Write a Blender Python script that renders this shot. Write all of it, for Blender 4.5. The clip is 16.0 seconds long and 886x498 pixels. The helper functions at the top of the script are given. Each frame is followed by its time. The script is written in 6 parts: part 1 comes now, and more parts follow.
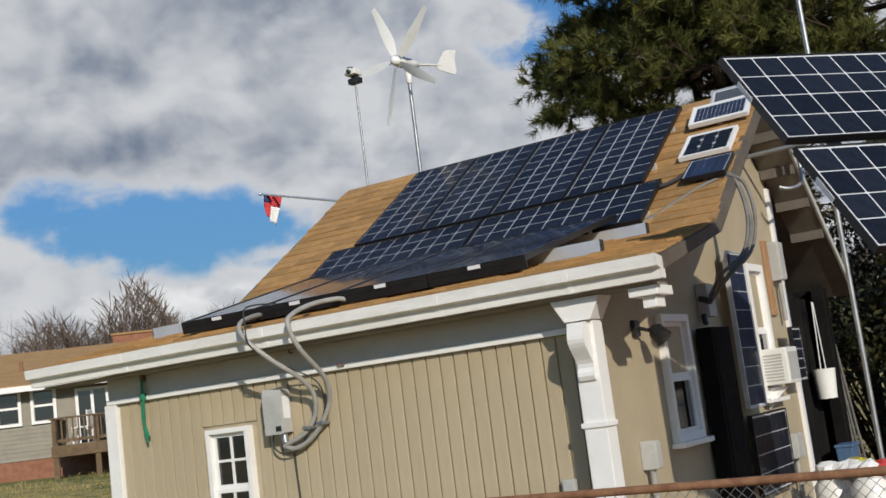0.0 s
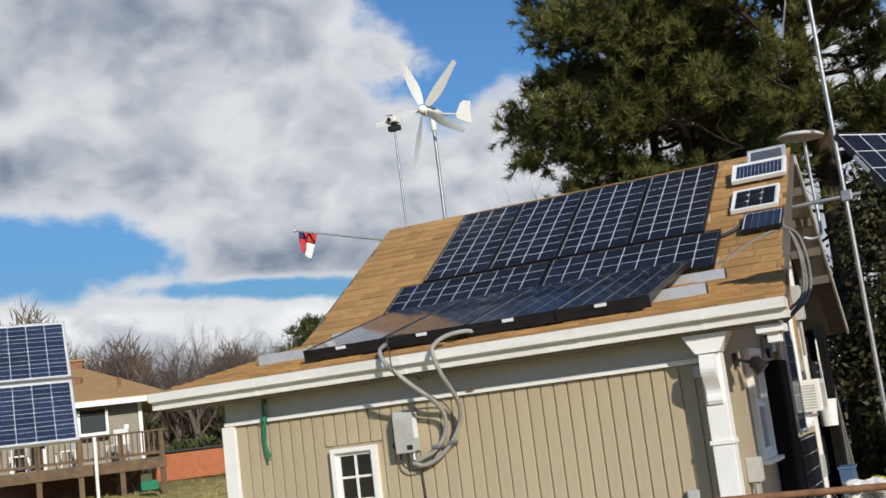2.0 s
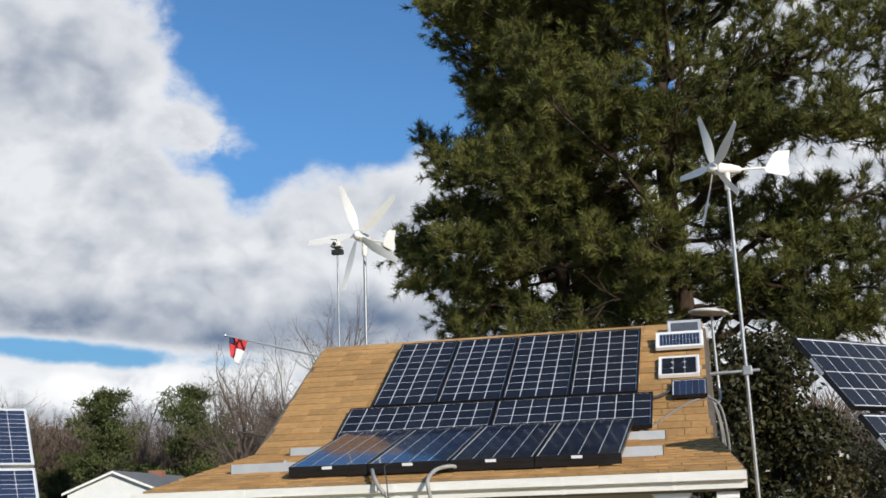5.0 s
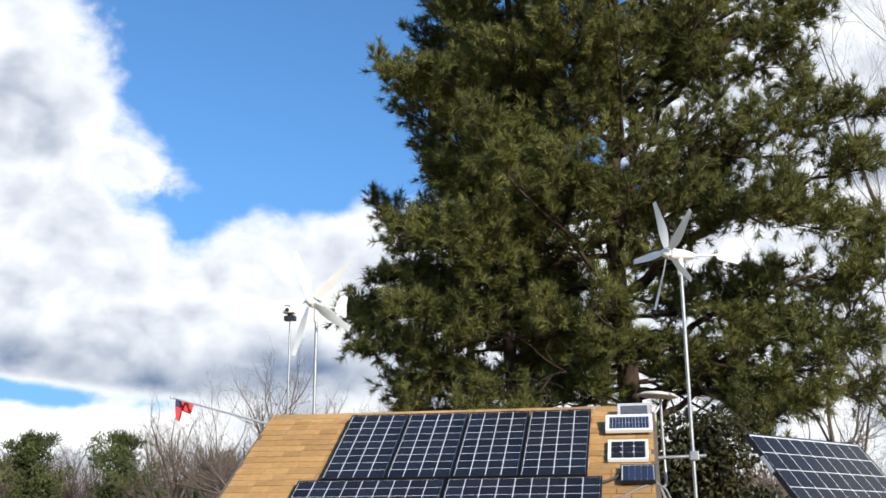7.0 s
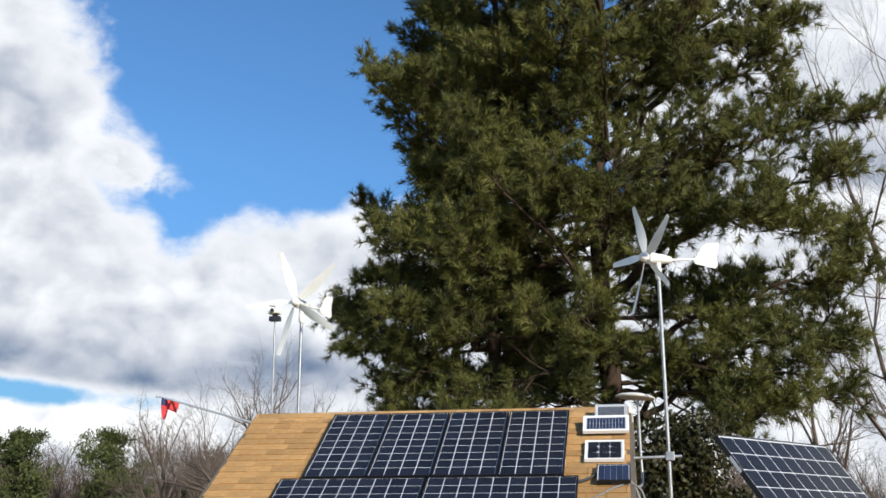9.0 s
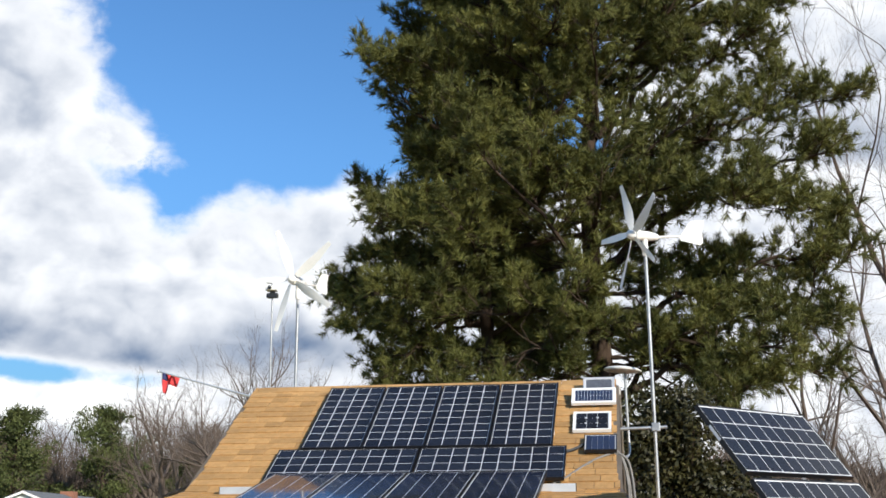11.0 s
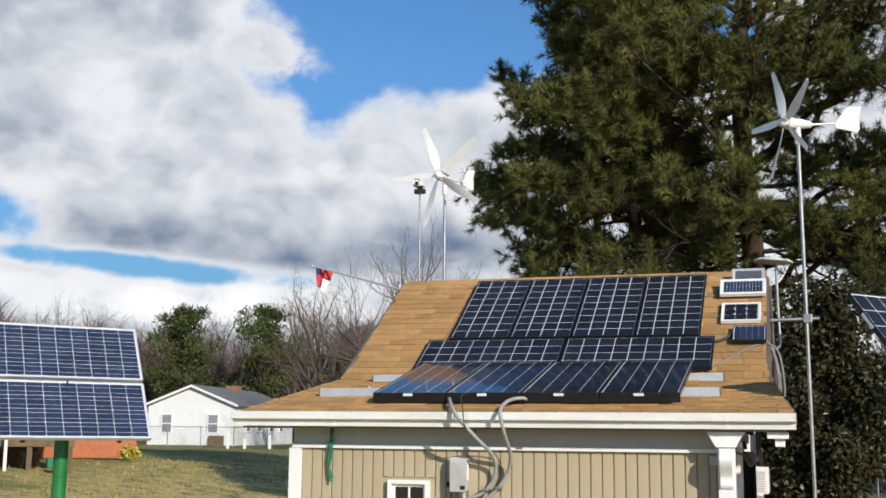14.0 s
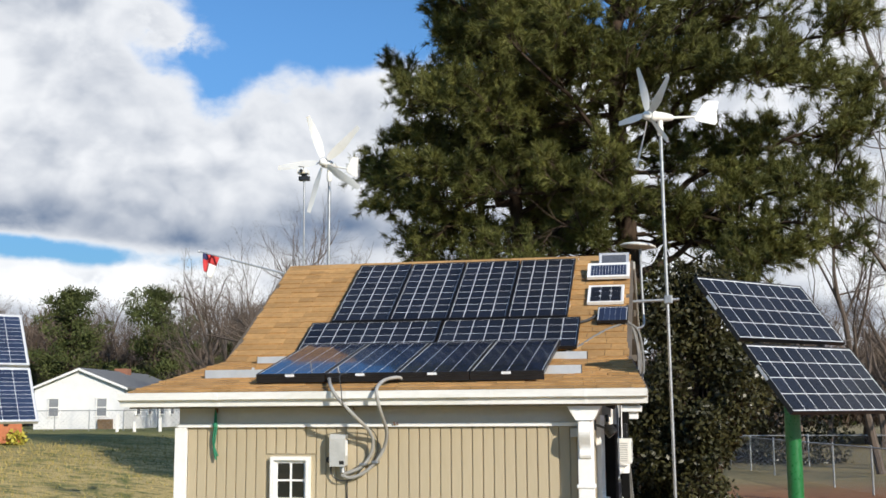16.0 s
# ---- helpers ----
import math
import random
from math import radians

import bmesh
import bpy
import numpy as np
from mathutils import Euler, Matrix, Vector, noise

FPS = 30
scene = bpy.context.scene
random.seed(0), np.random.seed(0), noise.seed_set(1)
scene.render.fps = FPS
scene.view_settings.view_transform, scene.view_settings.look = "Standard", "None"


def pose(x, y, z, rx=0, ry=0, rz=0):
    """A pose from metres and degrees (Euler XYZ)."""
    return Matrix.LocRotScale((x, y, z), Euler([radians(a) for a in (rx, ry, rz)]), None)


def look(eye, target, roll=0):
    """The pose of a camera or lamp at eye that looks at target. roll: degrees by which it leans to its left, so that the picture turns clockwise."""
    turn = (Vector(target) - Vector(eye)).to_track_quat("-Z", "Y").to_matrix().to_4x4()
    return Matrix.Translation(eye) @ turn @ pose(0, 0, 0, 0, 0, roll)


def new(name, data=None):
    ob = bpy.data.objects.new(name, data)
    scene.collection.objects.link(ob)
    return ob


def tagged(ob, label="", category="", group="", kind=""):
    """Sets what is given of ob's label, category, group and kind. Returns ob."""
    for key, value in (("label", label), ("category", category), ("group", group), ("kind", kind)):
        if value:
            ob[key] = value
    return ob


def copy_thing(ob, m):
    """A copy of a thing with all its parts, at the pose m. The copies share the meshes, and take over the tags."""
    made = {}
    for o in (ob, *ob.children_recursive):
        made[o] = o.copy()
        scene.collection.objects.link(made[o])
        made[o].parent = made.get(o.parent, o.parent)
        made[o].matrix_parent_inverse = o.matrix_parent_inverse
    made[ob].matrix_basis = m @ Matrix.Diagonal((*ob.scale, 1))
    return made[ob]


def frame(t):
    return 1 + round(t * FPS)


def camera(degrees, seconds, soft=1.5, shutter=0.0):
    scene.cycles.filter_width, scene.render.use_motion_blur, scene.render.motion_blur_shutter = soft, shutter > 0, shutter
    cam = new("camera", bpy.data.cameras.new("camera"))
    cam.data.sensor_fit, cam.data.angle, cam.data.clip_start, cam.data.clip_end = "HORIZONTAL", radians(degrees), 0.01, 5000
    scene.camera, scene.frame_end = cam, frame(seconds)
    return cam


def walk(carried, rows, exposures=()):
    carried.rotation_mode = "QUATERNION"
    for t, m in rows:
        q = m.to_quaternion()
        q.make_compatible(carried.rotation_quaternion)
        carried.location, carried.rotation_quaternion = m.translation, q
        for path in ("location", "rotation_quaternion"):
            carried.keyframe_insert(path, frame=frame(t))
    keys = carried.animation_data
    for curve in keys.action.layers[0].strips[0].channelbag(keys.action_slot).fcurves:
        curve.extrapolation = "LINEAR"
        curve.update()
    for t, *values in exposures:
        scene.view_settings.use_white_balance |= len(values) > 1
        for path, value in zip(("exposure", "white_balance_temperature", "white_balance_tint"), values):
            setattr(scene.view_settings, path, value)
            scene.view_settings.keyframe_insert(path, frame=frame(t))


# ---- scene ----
cam = camera(42.4, 16.0, soft=1.6)
PATH = [
    (0, (6.609, -6.097, 1.698), (2.572, 0.719, 2.812), -7.23),
    (0.5, (6.336, -6.474, 1.825), (2.822, 0.583, 3.188), -3.96),
    (1, (6.029, -6.784, 1.831), (2.81, 0.371, 3.393), -2.30),
    (1.5, (5.769, -7.292, 1.855), (2.573, -0.081, 3.195), -4.60),
    (2, (5.541, -7.766, 1.815), (2.296, -0.56, 3.057), -7.05),
    (2.5, (5.215, -8.175, 1.846), (2.116, -0.968, 3.412), -6.93),
    (3, (4.981, -8.652, 1.888), (2.001, -1.366, 3.314), -7.62),
    (3.5, (4.711, -8.989, 1.909), (2.04, -1.592, 3.376), -6.69),
    (4, (4.462, -9.247, 2.016), (2.231, -1.752, 3.702), -3.70),
    (4.2, (4.365, -9.279, 2.036), (2.282, -1.749, 3.758), -3.06),
    (6.3, (4.38, -9.454, 2.391), (2.931, -1.83, 4.336), -0.80),
    (6.5, (4.232, -9.472, 2.376), (2.881, -1.851, 4.401), -0.48),
    (7, (4.234, -9.468, 2.409), (2.853, -1.877, 4.524), -0.20),
    (7.5, (4.221, -9.483, 2.416), (2.81, -1.906, 4.56), -0.06),
    (8, (4.231, -9.519, 2.405), (2.782, -1.951, 4.554), -0.03),
    (8.5, (4.258, -9.498, 2.397), (2.805, -1.933, 4.554), 0.12),
    (9, (4.376, -9.682, 2.385), (3.056, -2.08, 4.496), 0.08),
    (9.2, (4.461, -9.782, 2.373), (3.18, -2.165, 4.458), 0.12),
    (11.3, (4.466, -10.039, 2.291), (3.162, -2.377, 4.186), -0.29),
    (11.5, (4.494, -10.034, 2.285), (3.115, -2.372, 4.125), -0.27),
    (12, (4.483, -10.073, 2.263), (2.944, -2.411, 3.972), -0.17),
    (12.5, (4.496, -10.113, 2.231), (2.755, -2.467, 3.815), 0.13),
    (13, (4.516, -10.119, 2.208), (2.569, -2.497, 3.663), 0.36),
    (13.5, (4.52, -10.113, 2.198), (2.379, -2.522, 3.537), 0.48),
    (14, (4.514, -10.108, 2.197), (2.186, -2.561, 3.469), 0.55),
    (14.5, (4.493, -10.143, 2.193), (2.101, -2.613, 3.449), 0.57),
    (15, (4.624, -10.327, 2.189), (2.55, -2.693, 3.383), 0.30),
    (15.5, (4.813, -10.597, 2.19), (3.062, -2.874, 3.322), -0.12),
    (16, (4.824, -10.632, 2.181), (3.204, -2.88, 3.313), -0.38),
]
walk(cam, [(t, look(eye, target, roll)) for t, eye, target, roll in PATH],
     exposures=[(0, -0.52), (1.5, -0.32), (3, -0.3), (4, -0.42), (6.3, 0.32), (8, 0.28), (9.2, 0.14), (11.5, 0.28), (13, 0.06), (15, -0.14), (16, 0.04)])


# ---- world: broken cumulus over a blue sky ----
SUN_AZ, SUN_EL = 46.0, 24.0          # degrees to the right of the front wall's outward normal; height
sun_from = Vector((math.sin(radians(SUN_AZ)) * math.cos(radians(SUN_EL)),
                   -math.cos(radians(SUN_AZ)) * math.cos(radians(SUN_EL)), math.sin(radians(SUN_EL))))


class Nodes:
    """Short ways to wire shader nodes."""

    def __init__(self, tree):
        self.t = tree
        tree.nodes.clear()

    def add(self, kind, **props):
        n = self.t.nodes.new(kind)
        for k, v in props.items():
            if k == "operation": n.operation = v
            elif k == "data_type": n.data_type = v
            elif k == "blend_type": n.blend_type = v
            elif k == "sky_type": n.sky_type = v
            elif k == "interpolation_type": n.interpolation_type = v
        return n

    def put(self, socket, value):
        if isinstance(value, bpy.types.NodeSocket):
            self.t.links.new(value, socket)
        else:
            socket.default_value = value

    def math(self, op, a, b=0.0, c=0.0):
        n = self.add("ShaderNodeMath", operation=op)
        for s, v in zip(n.inputs, (a, b, c)):
            self.put(s, v)
        return n.outputs[0]

    def ramp(self, v, lo, hi, a=0.0, b=1.0, smooth=True):
        n = self.add("ShaderNodeMapRange", interpolation_type="SMOOTHSTEP" if smooth else "LINEAR")
        for s, x in zip(n.inputs, (v, lo, hi, a, b)):
            self.put(s, x)
        return n.outputs[0]

    def noise(self, vec, scale, detail=4.0, rough=0.55, dist=0.0):
        n = self.add("ShaderNodeTexNoise")
        if vec is not None:
            self.put(n.inputs["Vector"], vec)
        n.inputs["Scale"].default_value, n.inputs["Detail"].default_value = scale, detail
        n.inputs["Roughness"].default_value, n.inputs["Distortion"].default_value = rough, dist
        return n.outputs[0]

    def mix(self, f, a, b, how="MIX"):
        n = self.add("ShaderNodeMix", data_type="RGBA", blend_type=how)
        self.put(n.inputs[0], f), self.put(n.inputs[6], a), self.put(n.inputs[7], b)
        return n.outputs[2]


def build_world():
    world = bpy.data.worlds.new("sky")
    scene.world = world
    world.use_nodes = True
    k = Nodes(world.node_tree)
    sky = k.add("ShaderNodeTexSky", sky_type="NISHITA")
    sky.sun_disc, sky.sun_elevation = False, radians(SUN_EL)
    sky.sun_rotation = math.atan2(sun_from.x, sun_from.y)
    sky.air_density, sky.dust_density, sky.ozone_density = 1.0, 0.6, 1.6
    co = k.add("ShaderNodeTexCoord").outputs["Generated"]
    sep = k.add("ShaderNodeSeparateXYZ")
    k.put(sep.inputs[0], co)
    x, y, z = sep.outputs
    az = k.math("MULTIPLY", k.math("ARCTAN2", x, y), 57.29578)
    el = k.math("MULTIPLY", k.math("ARCSINE", z), 57.29578)
    # cloud layer seen in perspective: flatter towards the horizon
    flat = k.add("ShaderNodeCombineXYZ")
    k.put(flat.inputs[0], k.math("MULTIPLY", az, 0.05))
    k.put(flat.inputs[1], k.math("MULTIPLY", el, 0.068))
    flat = flat.outputs[0]

    def moved(vec, dx, dy, dz=0.0):
        n = k.add("ShaderNodeVectorMath", operation="ADD")
        k.put(n.inputs[0], vec)
        n.inputs[1].default_value = (dx, dy, dz)
        return n.outputs[0]

    def bent(vec, scale, amount):
        """The coordinates, stirred by noise."""
        wn = k.add("ShaderNodeTexNoise")
        k.put(wn.inputs["Vector"], vec)
        wn.inputs["Scale"].default_value, wn.inputs["Detail"].default_value = scale, 3.0
        centred = moved(wn.outputs["Color"], -0.5, -0.5, -0.5)
        warp = k.add("ShaderNodeVectorMath", operation="MULTIPLY_ADD")
        k.put(warp.inputs[0], centred)
        warp.inputs[1].default_value = (amount, amount, 0.0)
        k.put(warp.inputs[2], vec)
        return warp.outputs[0]

    def billow(vec):
        """Heaped rounded billows of three sizes: creased between, swelling in the middle."""
        vec = bent(vec, 3.0, 0.16)
        total = None
        for sc, amp, off in ((2.6, 0.56, 0.0), (5.7, 0.29, 7.3), (12.5, 0.09, 3.9)):
            n = k.noise(moved(vec, off, off), sc, 2.0, 0.45)
            q = k.math("MULTIPLY", k.math("SUBTRACT", 1.0, k.math("ABSOLUTE", k.math("MULTIPLY", k.math("SUBTRACT", n, 0.5), 4.2))), amp)
            total = q if total is None else k.math("ADD", total, q)
        return total

    def blob(a0, e0, ra, re, tilt=0.0):
        da = k.math("SUBTRACT", az, a0)
        de = k.math("SUBTRACT", k.math("SUBTRACT", el, e0), k.math("MULTIPLY", da, tilt))
        q = k.math("ADD", k.math("POWER", k.math("ABSOLUTE", k.math("DIVIDE", da, ra)), 2.0),
                   k.math("POWER", k.math("ABSOLUTE", k.math("DIVIDE", de, re)), 2.0))
        return k.math("EXPONENT", k.math("MULTIPLY", q, -1.0))

    def most(*vals):
        out = vals[0]
        for v in vals[1:]:
            out = k.math("MAXIMUM", out, v)
        return out

    heap = billow(flat)
    fine = k.math("SUBTRACT", k.noise(bent(flat, 9.0, 0.05), 9.0, 8.0, 0.62), 0.5)
    # the blue opening: degrees inside its western edge and above the bank below it
    inside = k.math("SUBTRACT", az, k.math("SUBTRACT", -24.6, k.math("MULTIPLY", k.math("SUBTRACT", el, 15.3), 0.50)))
    above = k.math("SUBTRACT", el, k.math("MINIMUM", k.math("ADD", 15.2, k.math("MULTIPLY", k.math("ADD", az, 22.8), 0.27)), 17.0))
    deep = k.math("MINIMUM", inside, k.math("MULTIPLY", above, 1.3))
    deep = k.math("MINIMUM", deep, k.math("SUBTRACT", 0.0, az))
    strip = most(k.math("SUBTRACT", k.math("MULTIPLY", blob(-44.5, 10.6, 7.5, 2.3, -0.10), 9.0), 4.0),
                 k.math("SUBTRACT", k.math("MULTIPLY", blob(-33.0, 7.9, 11.0, 0.75, -0.06), 6.0), 3.9))
    deep = k.math("MAXIMUM", deep, strip)
    wisp = k.math("MULTIPLY", k.math("MAXIMUM", blob(-26.6, 19.0, 1.7, 0.75, -0.28), blob(-25.6, 18.2, 1.9, 0.6, -0.12)), k.ramp(fine, -0.22, 0.16, 0.5, 3.6))
    deep = k.math("SUBTRACT", deep, wisp)
    # the bank of cloud stands to the north and west; overhead and towards the sun the sky is mostly clear
    clear = k.math("MAXIMUM", k.ramp(el, 28.0, 40.0, -4.0, 4.0), k.ramp(k.math("ABSOLUTE", k.math("ADD", az, 15.0)), 62.0, 95.0, -4.0, 3.2))
    gap = k.math("MAXIMUM", deep, clear)
    ragged = k.math("SUBTRACT", k.noise(bent(flat, 4.0, 0.10), 4.6, 7.0, 0.55), 0.5)
    edge = k.math("ADD", k.math("MULTIPLY", gap, -1.0), k.math("ADD", k.math("MULTIPLY", k.math("SUBTRACT", heap, 0.30), 1.6), k.math("MULTIPLY", ragged, 9.5)))
    mask = k.ramp(edge, -1.0, 1.7)
    # grey bases and the sides turned from the sun, white tops
    relief = k.ramp(k.math("SUBTRACT", billow(moved(flat, 0.04, 0.085)), heap), -0.35, 0.55)
    crease = k.ramp(heap, 0.55, -0.05)
    shade_n = k.ramp(k.noise(moved(flat, 3.1, 1.7), 3.4, 5.0, 0.5, 0.4), 0.36, 0.66)
    base = most(k.math("MULTIPLY", blob(-30.0, 9.2, 10.0, 1.15, -0.12), 1.0), k.math("MULTIPLY", blob(-41.0, 21.0, 9.0, 3.2), 0.42),
                k.math("MULTIPLY", blob(-47.0, 13.8, 8.0, 2.0), 0.75), k.math("MULTIPLY", blob(-49.0, 18.5, 6.0, 3.0), 0.40), k.math("MULTIPLY", blob(-19.0, 8.6, 7.0, 1.4), 0.75),
                k.math("MULTIPLY", blob(-42.0, 4.2, 12.0, 1.0), 0.55), k.math("MULTIPLY", blob(-33.0, 23.5, 5.5, 4.0), 0.30))
    thick = k.ramp(edge, -0.3, 4.2)
    grey = k.math("ADD", k.math("ADD", k.math("MULTIPLY", shade_n, 0.44), k.math("MULTIPLY", crease, 0.14)), k.math("ADD", k.math("MULTIPLY", relief, 0.40), k.math("MULTIPLY", fine, 0.16)))
    grey = k.math("MULTIPLY", thick, k.math("ADD", k.math("SUBTRACT", grey, 0.12), k.math("MULTIPLY", base, 0.62)))
    tops = k.math("MULTIPLY", k.math("MAXIMUM", blob(-29.0, 6.2, 6.0, 0.95), blob(-44.0, 6.9, 5.0, 0.8)), k.ramp(ragged, -0.12, 0.10, 0.15, 1.1))
    grey = k.math("MAXIMUM", k.math("MINIMUM", k.math("SUBTRACT", grey, tops), 1.0), 0.0)
    cloud = k.mix(grey, (1.19, 1.22, 1.27, 1), (0.225, 0.315, 0.48, 1))
    cloud = k.mix(k.math("MINIMUM", tops, 1.0), cloud, (1.62, 1.64, 1.66, 1))
    low = k.ramp(el, 1.0, 6.0, 0.55, 0.0)
    haze = k.add("ShaderNodeCombineXYZ")
    fall = k.ramp(el, 3.0, 20.0, 0.60, 1.0)
    for i, c in enumerate((0.090, 0.149, 0.203)):
        k.put(haze.inputs[i], k.math("MULTIPLY", fall, c))
    blue = k.mix(1.0, sky.outputs[0], haze.outputs[0], "MULTIPLY")
    col = k.mix(k.math("MAXIMUM", mask, low), blue, cloud)
    bg = k.add("ShaderNodeBackground")
    k.put(bg.inputs[0], col)
    bg.inputs[1].default_value = 0.74
    out = k.add("ShaderNodeOutputWorld")
    k.put(out.inputs[0], bg.outputs[0])


build_world()
sun = new("sun", bpy.data.lights.new("sun", "SUN"))
sun.data.energy, sun.data.angle, sun.data.color = 5.0, radians(0.6), (1.0, 0.92, 0.80)
sun.matrix_world = look(tuple(sun_from * 60), (0, 0, 0))


# ---- materials ----
def mk(name, c1, c2, scale=6.0, rough=0.7, metal=0.0, bump=0.0, bscale=60.0, rand=0.0, island=0.0, coat=0.0,
       fine=0.35, stretch=None, spec=0.5):
    """Two-tone procedural surface with coarse and fine variation and a fine relief."""
    m = bpy.data.materials.new(name)
    m.use_nodes = True
    k = Nodes(m.node_tree)
    co = k.add("ShaderNodeTexCoord").outputs["Object"]
    if stretch:
        mp = k.add("ShaderNodeMapping")
        k.put(mp.inputs[0], co)
        mp.inputs["Scale"].default_value = stretch
        co = mp.outputs[0]
    a = k.ramp(k.noise(co, scale, 5.0, 0.6), 0.3, 0.7)
    b = k.ramp(k.noise(co, scale * 9.0, 3.0, 0.6), 0.3, 0.7)
    f = k.math("ADD", k.math("MULTIPLY", a, 1.0 - fine), k.math("MULTIPLY", b, fine))
    col = k.mix(f, (*c1, 1), (*c2, 1))
    if rand or island:
        if rand:
            r = k.add("ShaderNodeObjectInfo").outputs["Random"]
        else:
            r = k.add("ShaderNodeNewGeometry").outputs["Random Per Island"]
        amt = rand or island
        hsv = k.add("ShaderNodeHueSaturation")
        k.put(hsv.inputs["Value"], k.ramp(r, 0.0, 1.0, 1.0 - amt, 1.0 + amt, False))
        k.put(hsv.inputs["Color"], col)
        col = hsv.outputs[0]
    p = k.add("ShaderNodeBsdfPrincipled")
    k.put(p.inputs["Base Color"], col)
    k.put(p.inputs["Roughness"], k.ramp(b, 0.0, 1.0, max(rough - 0.08, 0.02), min(rough + 0.08, 1.0)))
    p.inputs["Metallic"].default_value = metal
    p.inputs["Specular IOR Level"].default_value = spec
    if coat:
        p.inputs["Coat Weight"].default_value, p.inputs["Coat Roughness"].default_value = coat, 0.07
    if bump:
        bp = k.add("ShaderNodeBump")
        bp.inputs["Strength"].default_value, bp.inputs["Distance"].default_value = bump, 0.01
        k.put(bp.inputs["Height"], k.noise(co, bscale, 4.0, 0.6))
        k.put(p.inputs["Normal"], bp.outputs[0])
    o = k.add("ShaderNodeOutputMaterial")
    k.put(o.inputs[0], p.outputs[0])
    return m


